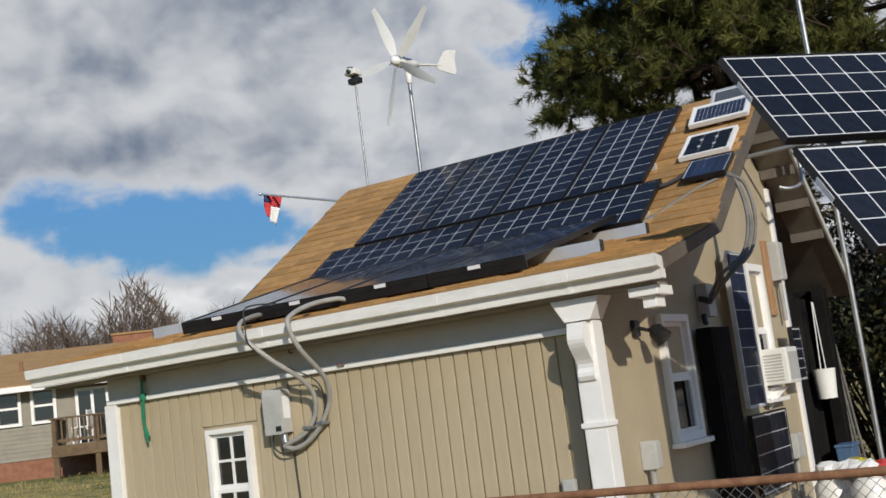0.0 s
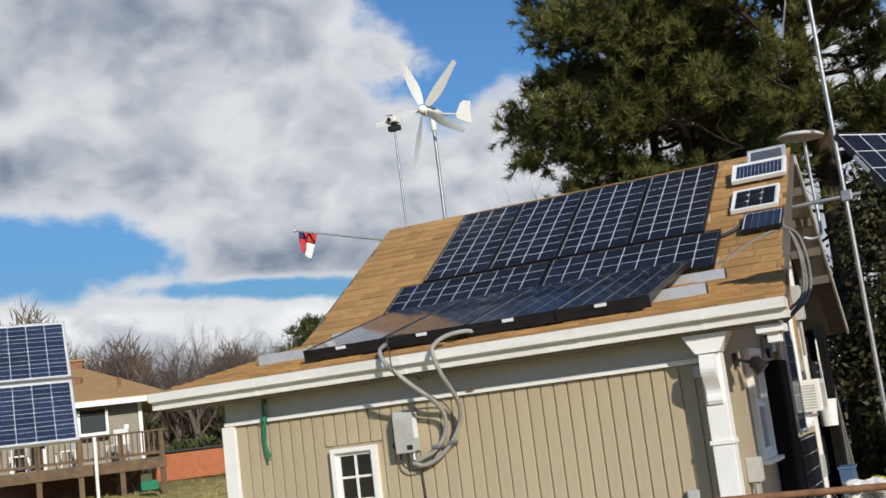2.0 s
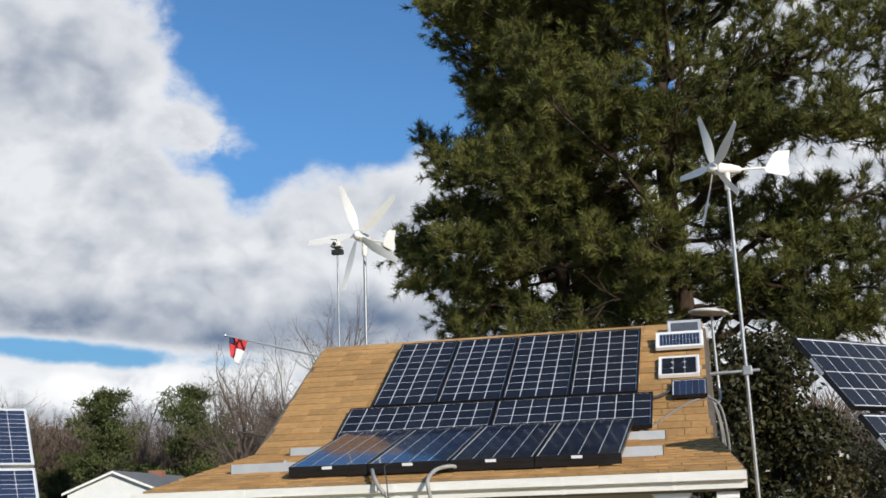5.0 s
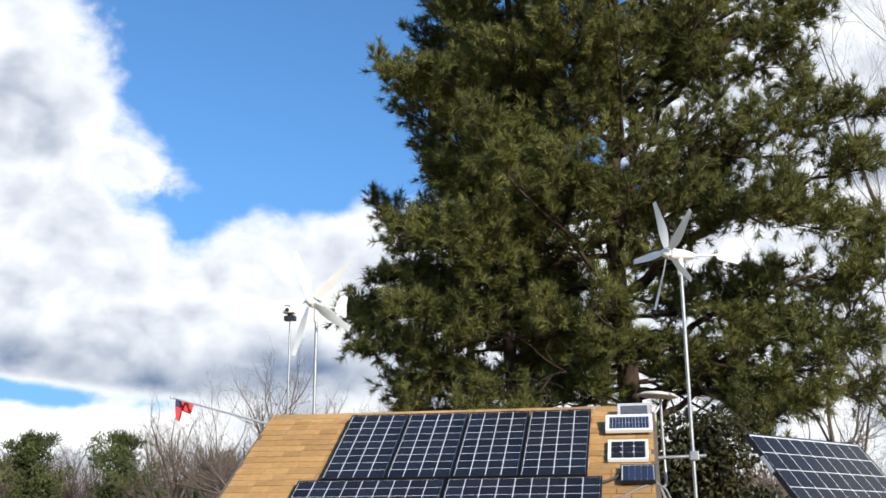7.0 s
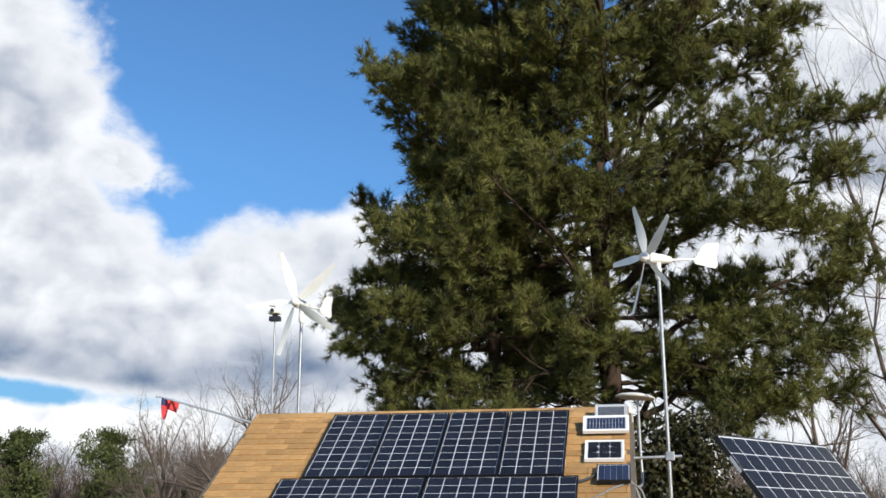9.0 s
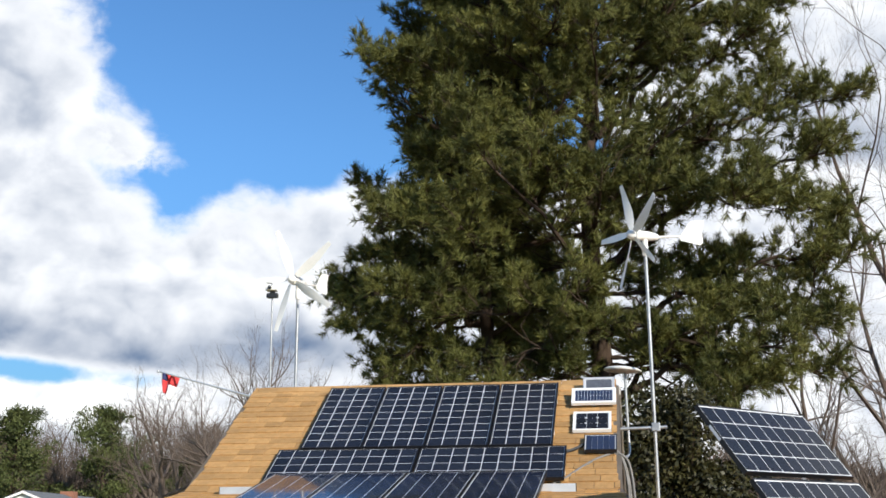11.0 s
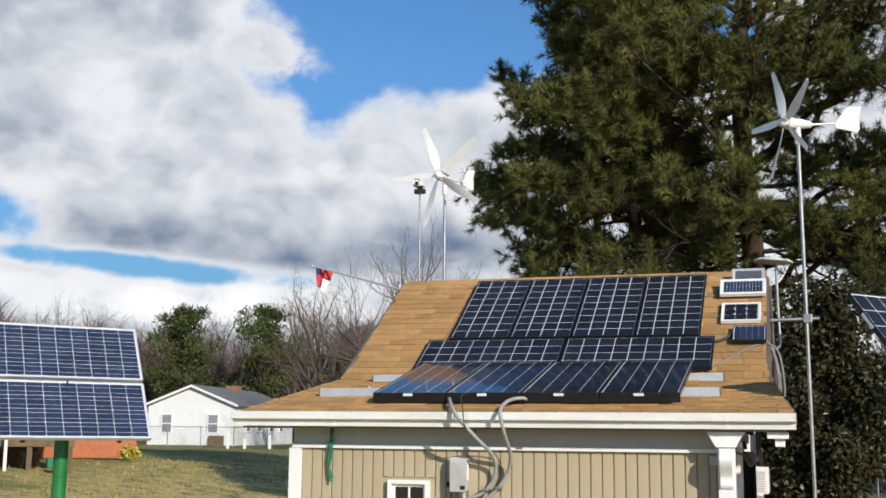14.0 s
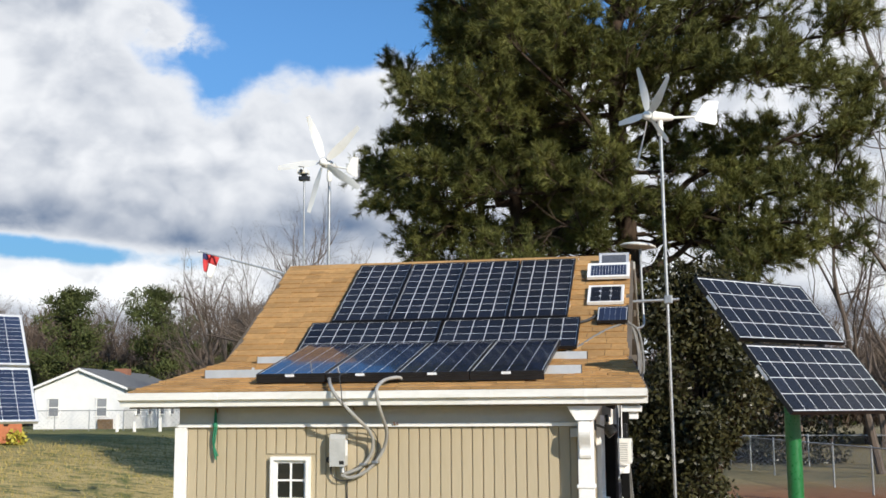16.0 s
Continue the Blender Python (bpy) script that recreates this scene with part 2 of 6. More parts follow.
M = dict(
    siding=mk("siding_paint", (0.42, 0.345, 0.225), (0.49, 0.41, 0.28), 3, 0.62, bump=0.15, bscale=40, rand=0.035, stretch=(1, 1, 0.25)),
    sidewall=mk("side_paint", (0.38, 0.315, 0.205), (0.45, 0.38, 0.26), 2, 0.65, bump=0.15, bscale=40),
    frieze=mk("frieze_paint", (0.45, 0.43, 0.39), (0.53, 0.51, 0.465), 2, 0.6, bump=0.08),
    white=mk("white_paint", (0.78, 0.77, 0.74), (0.86, 0.85, 0.83), 3, 0.5, bump=0.06),
    gutter=mk("gutter_paint", (0.70, 0.68, 0.63), (0.86, 0.85, 0.82), 2.2, 0.45, bump=0.05, stretch=(0.6, 1, 3)),
    shingle=mk("asphalt_shingle", (0.35, 0.195, 0.066), (0.52, 0.305, 0.122), 5, 0.9, bump=0.6, bscale=150, rand=0.17),
    shingle_rest=mk("asphalt_shingle_rest", (0.35, 0.195, 0.066), (0.52, 0.305, 0.122), 5, 0.9, bump=0.6, bscale=150, island=0.17),
    # decking toned down: shadow on the roof's underside is put into its colour
    decking=mk("roof_decking", (0.09, 0.075, 0.06), (0.15, 0.125, 0.10), 4, 0.85, bump=0.2),
    # soffit colour holds the shade under the overhangs, darker than its paint
    soffit=mk("soffit_shade_tone", (0.17, 0.15, 0.115), (0.25, 0.22, 0.175), 3, 0.7),
    cell=mk("silicon_cell", (0.010, 0.012, 0.018), (0.018, 0.022, 0.034), 14, 0.35, rand=0.25, coat=0.3, spec=0.05),
    # polycrystal blue, lifted further by sky reflection put into the colour
    cell_blue=mk("sky_tinted_polycrystal_cell", (0.019, 0.029, 0.060), (0.033, 0.048, 0.094), 22, 0.35, rand=0.2, coat=0.5, spec=0.05),
    backsheet=mk("white_backsheet", (0.62, 0.63, 0.64), (0.70, 0.71, 0.72), 5, 0.35, coat=0.6, spec=0.2),
    frame_black=mk("black_anodised", (0.02, 0.02, 0.022), (0.035, 0.035, 0.04), 8, 0.4, metal=0.6),
    alu=mk("bare_aluminium", (0.62, 0.63, 0.64), (0.74, 0.75, 0.76), 10, 0.42, metal=0.55, bump=0.04),
    galv=mk("galvanised_steel", (0.30, 0.31, 0.32), (0.44, 0.45, 0.46), 12, 0.5, metal=0.85, bump=0.08),
    conduit=mk("grey_conduit", (0.27, 0.26, 0.24), (0.38, 0.37, 0.345), 8, 0.5),
    hose=mk("dark_grey_hose", (0.13, 0.125, 0.115), (0.21, 0.20, 0.185), 8, 0.55),
    # flat black: the collector's own colour, and painted shade under the lean-to
    tarp=mk("flat_black", (0.006, 0.006, 0.006), (0.014, 0.013, 0.012), 3, 0.9, spec=0.1, bump=0.5, bscale=12),
    # front-row cells: base made bluer to paint in reflected sky
    cell_front=mk("glossy_sky_tinted_cell", (0.011, 0.017, 0.036), (0.019, 0.029, 0.060), 14, 0.35, rand=0.25, coat=1.0, spec=0.05),
    box_grey=mk("grey_enamel", (0.40, 0.40, 0.38), (0.50, 0.50, 0.48), 4, 0.45),
    plastic_white=mk("white_plastic", (0.78, 0.77, 0.72), (0.85, 0.84, 0.80), 5, 0.35, coat=0.2),
    black=mk("black_plastic", (0.012, 0.012, 0.013), (0.03, 0.03, 0.03), 6, 0.35),
    rubber=mk("black_cable", (0.02, 0.02, 0.02), (0.05, 0.05, 0.05), 6, 0.6),
    green_paint=mk("green_paint", (0.008, 0.12, 0.028), (0.015, 0.18, 0.046), 4, 0.35, coat=0.3),
    rope=mk("green_rope", (0.01, 0.14, 0.07), (0.03, 0.22, 0.12), 60, 0.85, bump=0.5),
    rust=mk("rusty_steel", (0.16, 0.065, 0.03), (0.32, 0.17, 0.09), 14, 0.85, bump=0.5),
    red=mk("red_cloth", (0.50, 0.03, 0.035), (0.62, 0.06, 0.06), 10, 0.8),
    white_cloth=mk("white_cloth", (0.75, 0.74, 0.72), (0.82, 0.81, 0.8), 10, 0.8),
    navy=mk("navy_cloth", (0.02, 0.025, 0.09), (0.04, 0.045, 0.14), 10, 0.8),
    bark=mk("pine_bark", (0.030, 0.021, 0.015), (0.080, 0.056, 0.040), 6, 0.95, spec=0.15, bump=0.9, bscale=25, stretch=(1, 1, 0.35)),
    bark_grey=mk("grey_bark", (0.072, 0.054, 0.042), (0.16, 0.122, 0.098), 6, 0.95, bump=0.5, bscale=25, stretch=(1, 1, 0.35)),
    needle=mk("pine_needles", (0.048, 0.056, 0.016), (0.165, 0.165, 0.042), 0.9, 0.6, island=0.3, spec=0.2),
    needle_far=mk("far_pine_needles", (0.030, 0.042, 0.013), (0.105, 0.118, 0.040), 0.5, 0.7, island=0.35, spec=0.15),
    leaf=mk("glossy_leaves", (0.016, 0.018, 0.006), (0.062, 0.056, 0.020), 1.5, 0.42, island=0.4, spec=0.3),
    thicket=mk("bare_thicket", (0.085, 0.062, 0.048), (0.18, 0.135, 0.105), 0.3, 0.95, island=0.35, spec=0.15),
    grass=mk("winter_grass", (0.12, 0.130, 0.025), (0.46, 0.35, 0.14), 0.55, 0.9, island=0.15, fine=0.3, spec=0.15),
    deckwood=mk("weathered_wood", (0.095, 0.060, 0.033), (0.19, 0.125, 0.068), 5, 0.85, bump=0.3, rand=0.12),
    vinyl=mk("grey_vinyl_siding", (0.21, 0.185, 0.14), (0.28, 0.25, 0.195), 3, 0.6, rand=0.03),
    far_roof=mk("far_brown_shingles", (0.34, 0.20, 0.080), (0.45, 0.275, 0.12), 3, 0.9, bump=0.3, bscale=20),
    grey_roof=mk("grey_shingles", (0.11, 0.115, 0.12), (0.17, 0.175, 0.18), 3, 0.9, bump=0.3, bscale=20),
    white_wall=mk("white_wall_siding", (0.70, 0.70, 0.70), (0.80, 0.80, 0.79), 1.5, 0.6),
    brick=mk("red_brick", (0.22, 0.09, 0.055), (0.32, 0.15, 0.09), 8, 0.9, bump=0.3),
    tub=mk("cedar_orange", (0.36, 0.10, 0.035), (0.46, 0.15, 0.055), 6, 0.6, bump=0.1),
    blue_bin=mk("blue_plastic", (0.06, 0.12, 0.22), (0.10, 0.17, 0.28), 6, 0.45),
    wood_tan=mk("tan_wood", (0.32, 0.17, 0.08), (0.42, 0.25, 0.13), 6, 0.75, bump=0.2),
    canvas=mk("grey_canvas", (0.10, 0.095, 0.085), (0.18, 0.17, 0.15), 7, 0.9, bump=0.3),
    label=mk("pale_label", (0.75, 0.76, 0.78), (0.82, 0.83, 0.85), 20, 0.5),
    yellow_bush=mk("yellow_leaves", (0.32, 0.27, 0.03), (0.45, 0.40, 0.06), 3, 0.6, island=0.3),
)


def mk_glass(name, tint):
    m = bpy.data.materials.new(name)
    m.use_nodes = True
    k = Nodes(m.node_tree)
    p = k.add("ShaderNodeBsdfPrincipled")
    p.inputs["Base Color"].default_value = (*tint, 1)
    p.inputs["Roughness"].default_value, p.inputs["Coat Weight"].default_value = 0.06, 1.0
    o = k.add("ShaderNodeOutputMaterial")
    k.put(o.inputs[0], p.outputs[0])
    return m


M["pane"] = mk_glass("window_pane", (0.012, 0.013, 0.015))
# far panes: pale sky reflection painted in as a grey base colour
M["pale_reflection_pane"] = mk_glass("pale_reflection_pane", (0.24, 0.25, 0.27))


def mk_ground():
    m = bpy.data.materials.new("winter_lawn")
    m.use_nodes = True
    k = Nodes(m.node_tree)
    co = k.add("ShaderNodeTexCoord").outputs["Object"]
    patch = k.ramp(k.noise(co, 0.42, 7.0, 0.72, 0.6), 0.37, 0.52)
    tuft = k.noise(co, 2.6, 5.0, 0.65)
    blade = k.noise(co, 26.0, 3.0, 0.6)
    green = k.mix(tuft, (0.055, 0.080, 0.014, 1), (0.190, 0.205, 0.050, 1))
    straw = k.mix(blade, (0.38, 0.28, 0.095, 1), (0.62, 0.48, 0.21, 1))
    sep = k.add("ShaderNodeSeparateXYZ")
    k.put(sep.inputs[0], co)
    worn = k.ramp(sep.outputs[0], -20.0, -11.0, 0.25, 1.0)
    col = k.mix(k.math("MULTIPLY", k.math("MULTIPLY", patch, worn), k.ramp(tuft, 0.32, 0.54)), green, straw)
    wob = k.math("MULTIPLY", k.noise(co, 0.5, 4.0), 4.0)
    dirt = k.math("MULTIPLY", k.ramp(k.math("ADD", sep.outputs[0], wob), 5.6, 7.0), k.ramp(k.math("ADD", sep.outputs[1], wob), 30.0, 22.0))
    soil = k.mix(tuft, (0.17, 0.058, 0.022, 1), (0.34, 0.135, 0.055, 1))
    far = k.mix(tuft, (0.13, 0.105, 0.05, 1), (0.24, 0.19, 0.095, 1))
    right = k.ramp(k.math("ADD", sep.outputs[0], wob), 5.6, 8.0)
    col = k.mix(k.math("MULTIPLY", right, 0.8), col, far)
    col = k.mix(k.math("MULTIPLY", dirt, 0.85), col, soil)
    p = k.add("ShaderNodeBsdfPrincipled")
    k.put(p.inputs["Base Color"], col)
    p.inputs["Roughness"].default_value = 0.95
    bp = k.add("ShaderNodeBump")
    bp.inputs["Strength"].default_value, bp.inputs["Distance"].default_value = 0.9, 0.06
    k.put(bp.inputs["Height"], k.math("ADD", tuft, k.math("MULTIPLY", blade, 0.5)))
    k.put(p.inputs["Normal"], bp.outputs[0])
    o = k.add("ShaderNodeOutputMaterial")
    k.put(o.inputs[0], p.outputs[0])
    return m


M["ground"] = mk_ground()


# ---- mesh helpers ----
class G:
    """Collects vertices and faces of one mesh."""

    def __init__(self):
        self.v, self.f = [], []

    def poly(self, pts, faces):
        o = len(self.v)
        self.v += [tuple(p) for p in pts]
        self.f += [tuple(o + i for i in f) for f in faces]
        return self

    def box(self, a, b, m=None):
        (x0, y0, z0), (x1, y1, z1) = a, b
        pts = [Vector(p) for p in ((x0, y0, z0), (x1, y0, z0), (x1, y1, z0), (x0, y1, z0), (x0, y0, z1), (x1, y0, z1), (x1, y1, z1), (x0, y1, z1))]
        if m is not None:
            pts = [m @ p for p in pts]
        return self.poly(pts, [(0, 3, 2, 1), (4, 5, 6, 7), (0, 1, 5, 4), (1, 2, 6, 5), (2, 3, 7, 6), (3, 0, 4, 7)])

    def extrude(self, outline, way):
        """A prism: a closed outline of points, moved by way."""
        n, way = len(outline), Vector(way)
        pts = [Vector(p) for p in outline]
        return self.poly(pts + [p + way for p in pts], [tuple(range(n))[::-1], tuple(range(n, 2 * n))] + [(i, (i + 1) % n, n + (i + 1) % n, n + i) for i in range(n)])

    def tube(self, pts, r, n=8, caps=True):
        pts = [Vector(p) for p in pts]
        rs = r if isinstance(r, (list, tuple)) else [r] * len(pts)
        side, rings, o = None, [], len(self.v)
        for i, p in enumerate(pts):
            d = (pts[min(i + 1, len(pts) - 1)] - pts[max(i - 1, 0)])
            d = d.normalized() if d.length > 1e-9 else Vector((0, 0, 1))
            if side is None:
                side = d.cross(Vector((0, 0, 1)) if abs(d.z) < 0.9 else Vector((1, 0, 0)))
            side = (side - d * side.dot(d)).normalized()
            up = d.cross(side)
            for j in range(n):
                a = 2 * math.pi * j / n
                self.v.append(tuple(p + (side * math.cos(a) + up * math.sin(a)) * rs[i]))
        for i in range(len(pts) - 1):
            for j in range(n):
                a, b = o + i * n + j, o + i * n + (j + 1) % n
                self.f.append((a, b, b + n, a + n))
        if caps:
            self.f.append(tuple(o + j for j in range(n))[::-1])
            self.f.append(tuple(o + (len(pts) - 1) * n + j for j in range(n)))
        return self

    def lathe(self, prof, n=16, m=None):
        """Turns (radius, z) pairs round the z axis."""
        o, m = len(self.v), m or Matrix()
        for r, z in prof:
            for j in range(n):
                a = 2 * math.pi * j / n
                self.v.append(tuple(m @ Vector((r * math.cos(a), r * math.sin(a), z))))
        for i in range(len(prof) - 1):
            for j in range(n):
                a, b = o + i * n + j, o + i * n + (j + 1) % n
                self.f.append((a, b, b + n, a + n))
        self.f.append(tuple(o + j for j in range(n))[::-1])
        self.f.append(tuple(o + (len(prof) - 1) * n + j for j in range(n)))
        return self

    def mesh(self, name, material, bevel=0.0, smooth=False):
        me = bpy.data.meshes.new(name)
        me.from_pydata(self.v, [], self.f)
        if bevel:
            bm = bmesh.new()
            bm.from_mesh(me)
            bmesh.ops.bevel(bm, geom=bm.edges[:], offset=bevel, segments=2, affect="EDGES", profile=0.6)
            bm.to_mesh(me)
            bm.free()
        me.materials.append(material)
        if smooth:
            me.polygons.foreach_set("use_smooth", [True] * len(me.polygons))
            me.set_sharp_from_angle(angle=radians(40))
        me.update()
        return me


def part(name, g, material, parent=None, label="", bevel=0.0, smooth=False, at=None):
    me = g if isinstance(g, bpy.types.Mesh) else g.mesh(name, material, bevel, smooth)
    ob = new(name, me)
    if parent is not None:
        ob.parent = parent
    if at is not None:
        ob.matrix_basis = at
    if label:
        tagged(ob, label)
    return ob


def thing(name, label, category, at=None, group="", kind=""):
    ob = tagged(new(name), label, category, group, kind)
    ob.empty_display_size = 0.2
    if at is not None:
        ob.matrix_basis = at
    return ob


def axes_pose(origin, x, y, z):
    m = Matrix((Vector(x), Vector(y), Vector(z))).transposed().to_4x4()
    m.translation = Vector(origin)
    return m


def smooth_path(pts, steps=6):
    """A Catmull-Rom line through the points."""
    p = [Vector(q) for q in pts]
    p = [p[0] * 2 - p[1]] + p + [p[-1] * 2 - p[-2]]
    out = []
    for i in range(1, len(p) - 2):
        for s in range(steps):
            t = s / steps
            out.append(0.5 * ((2 * p[i]) + (p[i + 1] - p[i - 1]) * t + (2 * p[i - 1] - 5 * p[i] + 4 * p[i + 1] - p[i + 2]) * t * t
                              + (3 * p[i] - p[i - 1] - 3 * p[i + 1] + p[i + 2]) * t ** 3))
    out.append(p[-2])
    return out


def lift(x, y):
    """Height of the ground."""
    s = min(max((-x - 2.0) / 16.0, 0.0), 1.0)
    return 1.3 * s * s * (3 - 2 * s)


# ---- ground ----
def build_ground():
    g, n = G(), 90
    line = [math.copysign(abs(u) ** 2.6, u) * 1500 for u in np.linspace(-1, 1, n)]
    pts = [(x, y, lift(x, y) + 0.03 * noise.noise((x * 0.3, y * 0.3, 0)) * (1 if abs(x) < 120 else 0)) for y in line for x in line]
    g.poly(pts, [(j * n + i, j * n + i + 1, (j + 1) * n + i + 1, (j + 1) * n + i) for j in range(n - 1) for i in range(n - 1)])
    ob = part("ground", g, M["ground"], smooth=True)
    tagged(ob, "winter lawn of patchy green and straw grass", "ground", kind="structure")


build_ground()


# ---- the shed ----
WX0, WX1, WY1 = -0.06, 3.95, 4.2            # outer faces of the walls; the front wall's face lies at y = 0
RIDGE, FLARE, EAVE, REAR = (3.50, 4.02), (1.57, 2.755), (-0.27, 2.385), (5.6, 2.42)


def roof_z(y):
    pts = (EAVE, FLARE, RIDGE, REAR)
    for (y0, z0), (y1, z1) in zip(pts, pts[1:]):
        if y <= y1:
            return z0 + (z1 - z0) * (y - y0) / (y1 - y0)
    return REAR[1]


def roof_edges(y):
    """Left and right ends of the roof: it widens below the flare."""
    s = min(max((FLARE[0] + 0.25 - y) / 2.1, 0.0), 1.0)
    return -0.21 - 0.28 * s, 4.24 + 0.25 * s


shed = thing("garden_shed", "beige wooden shed with flared brown shingle roof and white trim", "shed")


def window_unit(name, parent, m, w, h, cols, rows, label, sashes=2, trim=0.06):
    """A window in its own plane: x across, z up, y outwards is negative."""
    win = part(name, G().box((-trim, -0.045, -trim), (0, 0.03, h + trim)).box((w, -0.045, -trim), (w + trim, 0.03, h + trim))
               .box((0, -0.045, h), (w, 0.03, h + trim)).box((0, -0.045, -trim), (w, 0.03, 0)), M["white"], parent, label, at=m)
    part("sill", G().box((-trim - 0.03, -0.09, -trim - 0.035), (w + trim + 0.03, 0.02, -trim - 0.002)), M["white"], win, bevel=0.004)
    sh = h / sashes
    for s in range(sashes):
        off = 0.012 * s
        g = G()
        z0, z1, t = s * sh, (s + 1) * sh, 0.028
        g.box((0, -0.02 + off, z0), (t, 0.01 + off, z1)).box((w - t, -0.02 + off, z0), (w, 0.01 + off, z1))
        g.box((t, -0.02 + off, z0), (w - t, 0.01 + off, z0 + t)).box((t, -0.02 + off, z1 - t), (w - t, 0.01 + off, z1))
        for c in range(1, cols):
            x = w * c / cols
            g.box((x - 0.009, -0.016 + off, z0 + t), (x + 0.009, 0.006 + off, z1 - t))
        for r in range(1, rows):
            z = z0 + sh * r / rows
            g.box((t, -0.014 + off, z - 0.009), (w - t, 0.004 + off, z + 0.009))
        part("sash", g, M["white"], win)
        for c in range(cols):
            for r in range(rows):
                part("pane", G().box((max(t, w * c / cols + 0.009), off - 0.006, max(z0 + t, z0 + sh * r / rows + 0.009)),
                                     (min(w - t, w * (c + 1) / cols - 0.009), off, min(z1 - t, z0 + sh * (r + 1) / rows - 0.009))), M["pane"], win)
    return win


def build_shed():
    # front wall with the window's opening
    wx, wz, ww, wh = 0.932, 0.97, 0.325, 0.765
    g = G()
    g.box((WX0, 0.015, 0), (wx, 0.11, 2.36)).box((wx + ww, 0.015, 0), (WX1, 0.11, 2.36))
    g.box((wx, 0.015, wz + wh), (wx + ww, 0.11, 2.36)).box((wx, 0.015, 0), (wx + ww, 0.11, wz))
    front = part("front_wall", g, M["sidewall"], shed, "beige grooved plywood siding")
    # grooved boards
    x, step, gap = 0.03, 0.1016, 0.012
    boards = {}
    while x < 3.80:
        x1 = min(x + step - gap, 3.84)
        if x1 <= wx - 0.06 or x >= wx + ww + 0.06:
            spans = [(0.02, 2.045)]
        else:
            spans = [(0.02, wz - 0.10), (wz + wh + 0.06, 2.045)]
        for z0, z1 in spans:
            key = (round(x1 - x, 4), z0, z1)
            if key not in boards:
                boards[key] = G().box((0, 0, z0), (key[0], 0.016, z1)).mesh("siding_board", M["siding"], bevel=0.003)
            part("siding_board", boards[key], None, front, at=Matrix.Translation((x, 0, 0)))
        x += step
    part("frieze", G().box((WX0, -0.02, 2.085), (3.97, 0.014, 2.36)), M["frieze"], shed, "grey-white frieze board under the eaves", bevel=0.003)
    part("band_moulding", G().box((WX0 - 0.01, -0.035, 2.048), (3.86, 0.013, 2.084)), M["white"], shed, "white moulding", bevel=0.004)
    part("corner_board", G().box((-0.10, -0.03, 0), (0.02, 0.013, 2.046)).box((-0.10, 0.013, 0), (-0.062, 0.12, 2.046)), M["white"], shed, "white corner board", bevel=0.003)
    window_unit("window", shed, pose(wx, 0.0, wz), ww, wh, 2, 2, "small white six-light window", trim=0.034)
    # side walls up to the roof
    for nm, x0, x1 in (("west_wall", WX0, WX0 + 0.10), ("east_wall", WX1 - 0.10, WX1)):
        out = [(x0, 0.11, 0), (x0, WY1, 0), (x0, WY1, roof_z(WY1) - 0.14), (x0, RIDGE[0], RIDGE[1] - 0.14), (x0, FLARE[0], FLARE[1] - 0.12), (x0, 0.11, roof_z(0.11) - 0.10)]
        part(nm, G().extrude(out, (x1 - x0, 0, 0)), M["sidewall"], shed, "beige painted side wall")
    part("rear_wall", G().box((WX0, WY1 - 0.1, 0), (WX1, WY1, 3.5)), M["sidewall"], shed, at=Matrix.Translation((0, 0, 0)))
    part("rear_corner_board", G().box((WX1 + 0.001, WY1 - 0.07, 0), (WX1 + 0.03, WY1 + 0.03, 3.3)), M["white"], shed, "white corner board", bevel=0.003)
    # rear lean-to posts and an added back panel, black to stand for shade
    part("lean_to_back", G().box((0.0, 5.42, 0.0), (4.05, 5.46, 2.42)), M["tarp"], shed, "black panel added for the shade inside the lean-to")
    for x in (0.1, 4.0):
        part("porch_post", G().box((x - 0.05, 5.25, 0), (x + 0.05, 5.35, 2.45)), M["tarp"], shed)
    # roof decking as one bent slab, front and rear
    prof = [EAVE, FLARE, RIDGE, REAR]
    top, bot = [], []
    for y, z in prof:
        a, b = roof_edges(y)
        top.append(((a, y, z), (b, y, z)))
        bot.append(((a, y, z - 0.09), (b, y, z - 0.09)))
    g = G()
    for i in range(3):
        (a0, b0), (a1, b1), (c0, d0), (c1, d1) = top[i], top[i + 1], bot[i], bot[i + 1]
        g.poly([a0, b0, b1, a1, c0, d0, d1, c1], [(0, 1, 2, 3), (7, 6, 5, 4), (0, 3, 7, 4), (1, 5, 6, 2)])
    (a0, b0), (c0, d0) = top[0], bot[0]
    g.poly([a0, b0, d0, c0], [(0, 3, 2, 1)])
    (a0, b0), (c0, d0) = top[3], bot[3]
    g.poly([a0, b0, d0, c0], [(0, 1, 2, 3)])
    me = g.mesh("roof", M["decking"])
    bm = bmesh.new()
    bm.from_mesh(me)
    bmesh.ops.remove_doubles(bm, verts=bm.verts[:], dist=0.0005)
    bm.to_mesh(me)
    bm.free()
    roof = part("roof", me, None, shed, "flared gable roof of tan asphalt shingles")
    # rake boards along both gables
    for side in (0, 1):
        g = G()
        for i in range(3):
            p, q = Vector(top[i][side]), Vector(top[i + 1][side])
            s = 0.022 if side else -0.022
            lo = Vector((0, 0, -0.085))
            up = Vector((0, 0, -0.004))
            g.poly([p + up, q + up, q + lo, p + lo] + [v + Vector((s, 0, 0)) for v in (p + up, q + up, q + lo, p + lo)],
                   [(0, 1, 2, 3), (7, 6, 5, 4), (0, 4, 5, 1), (3, 2, 6, 7), (0, 3, 7, 4), (1, 5, 6, 2)])
        part("rake_board", g, M["decking"], roof)
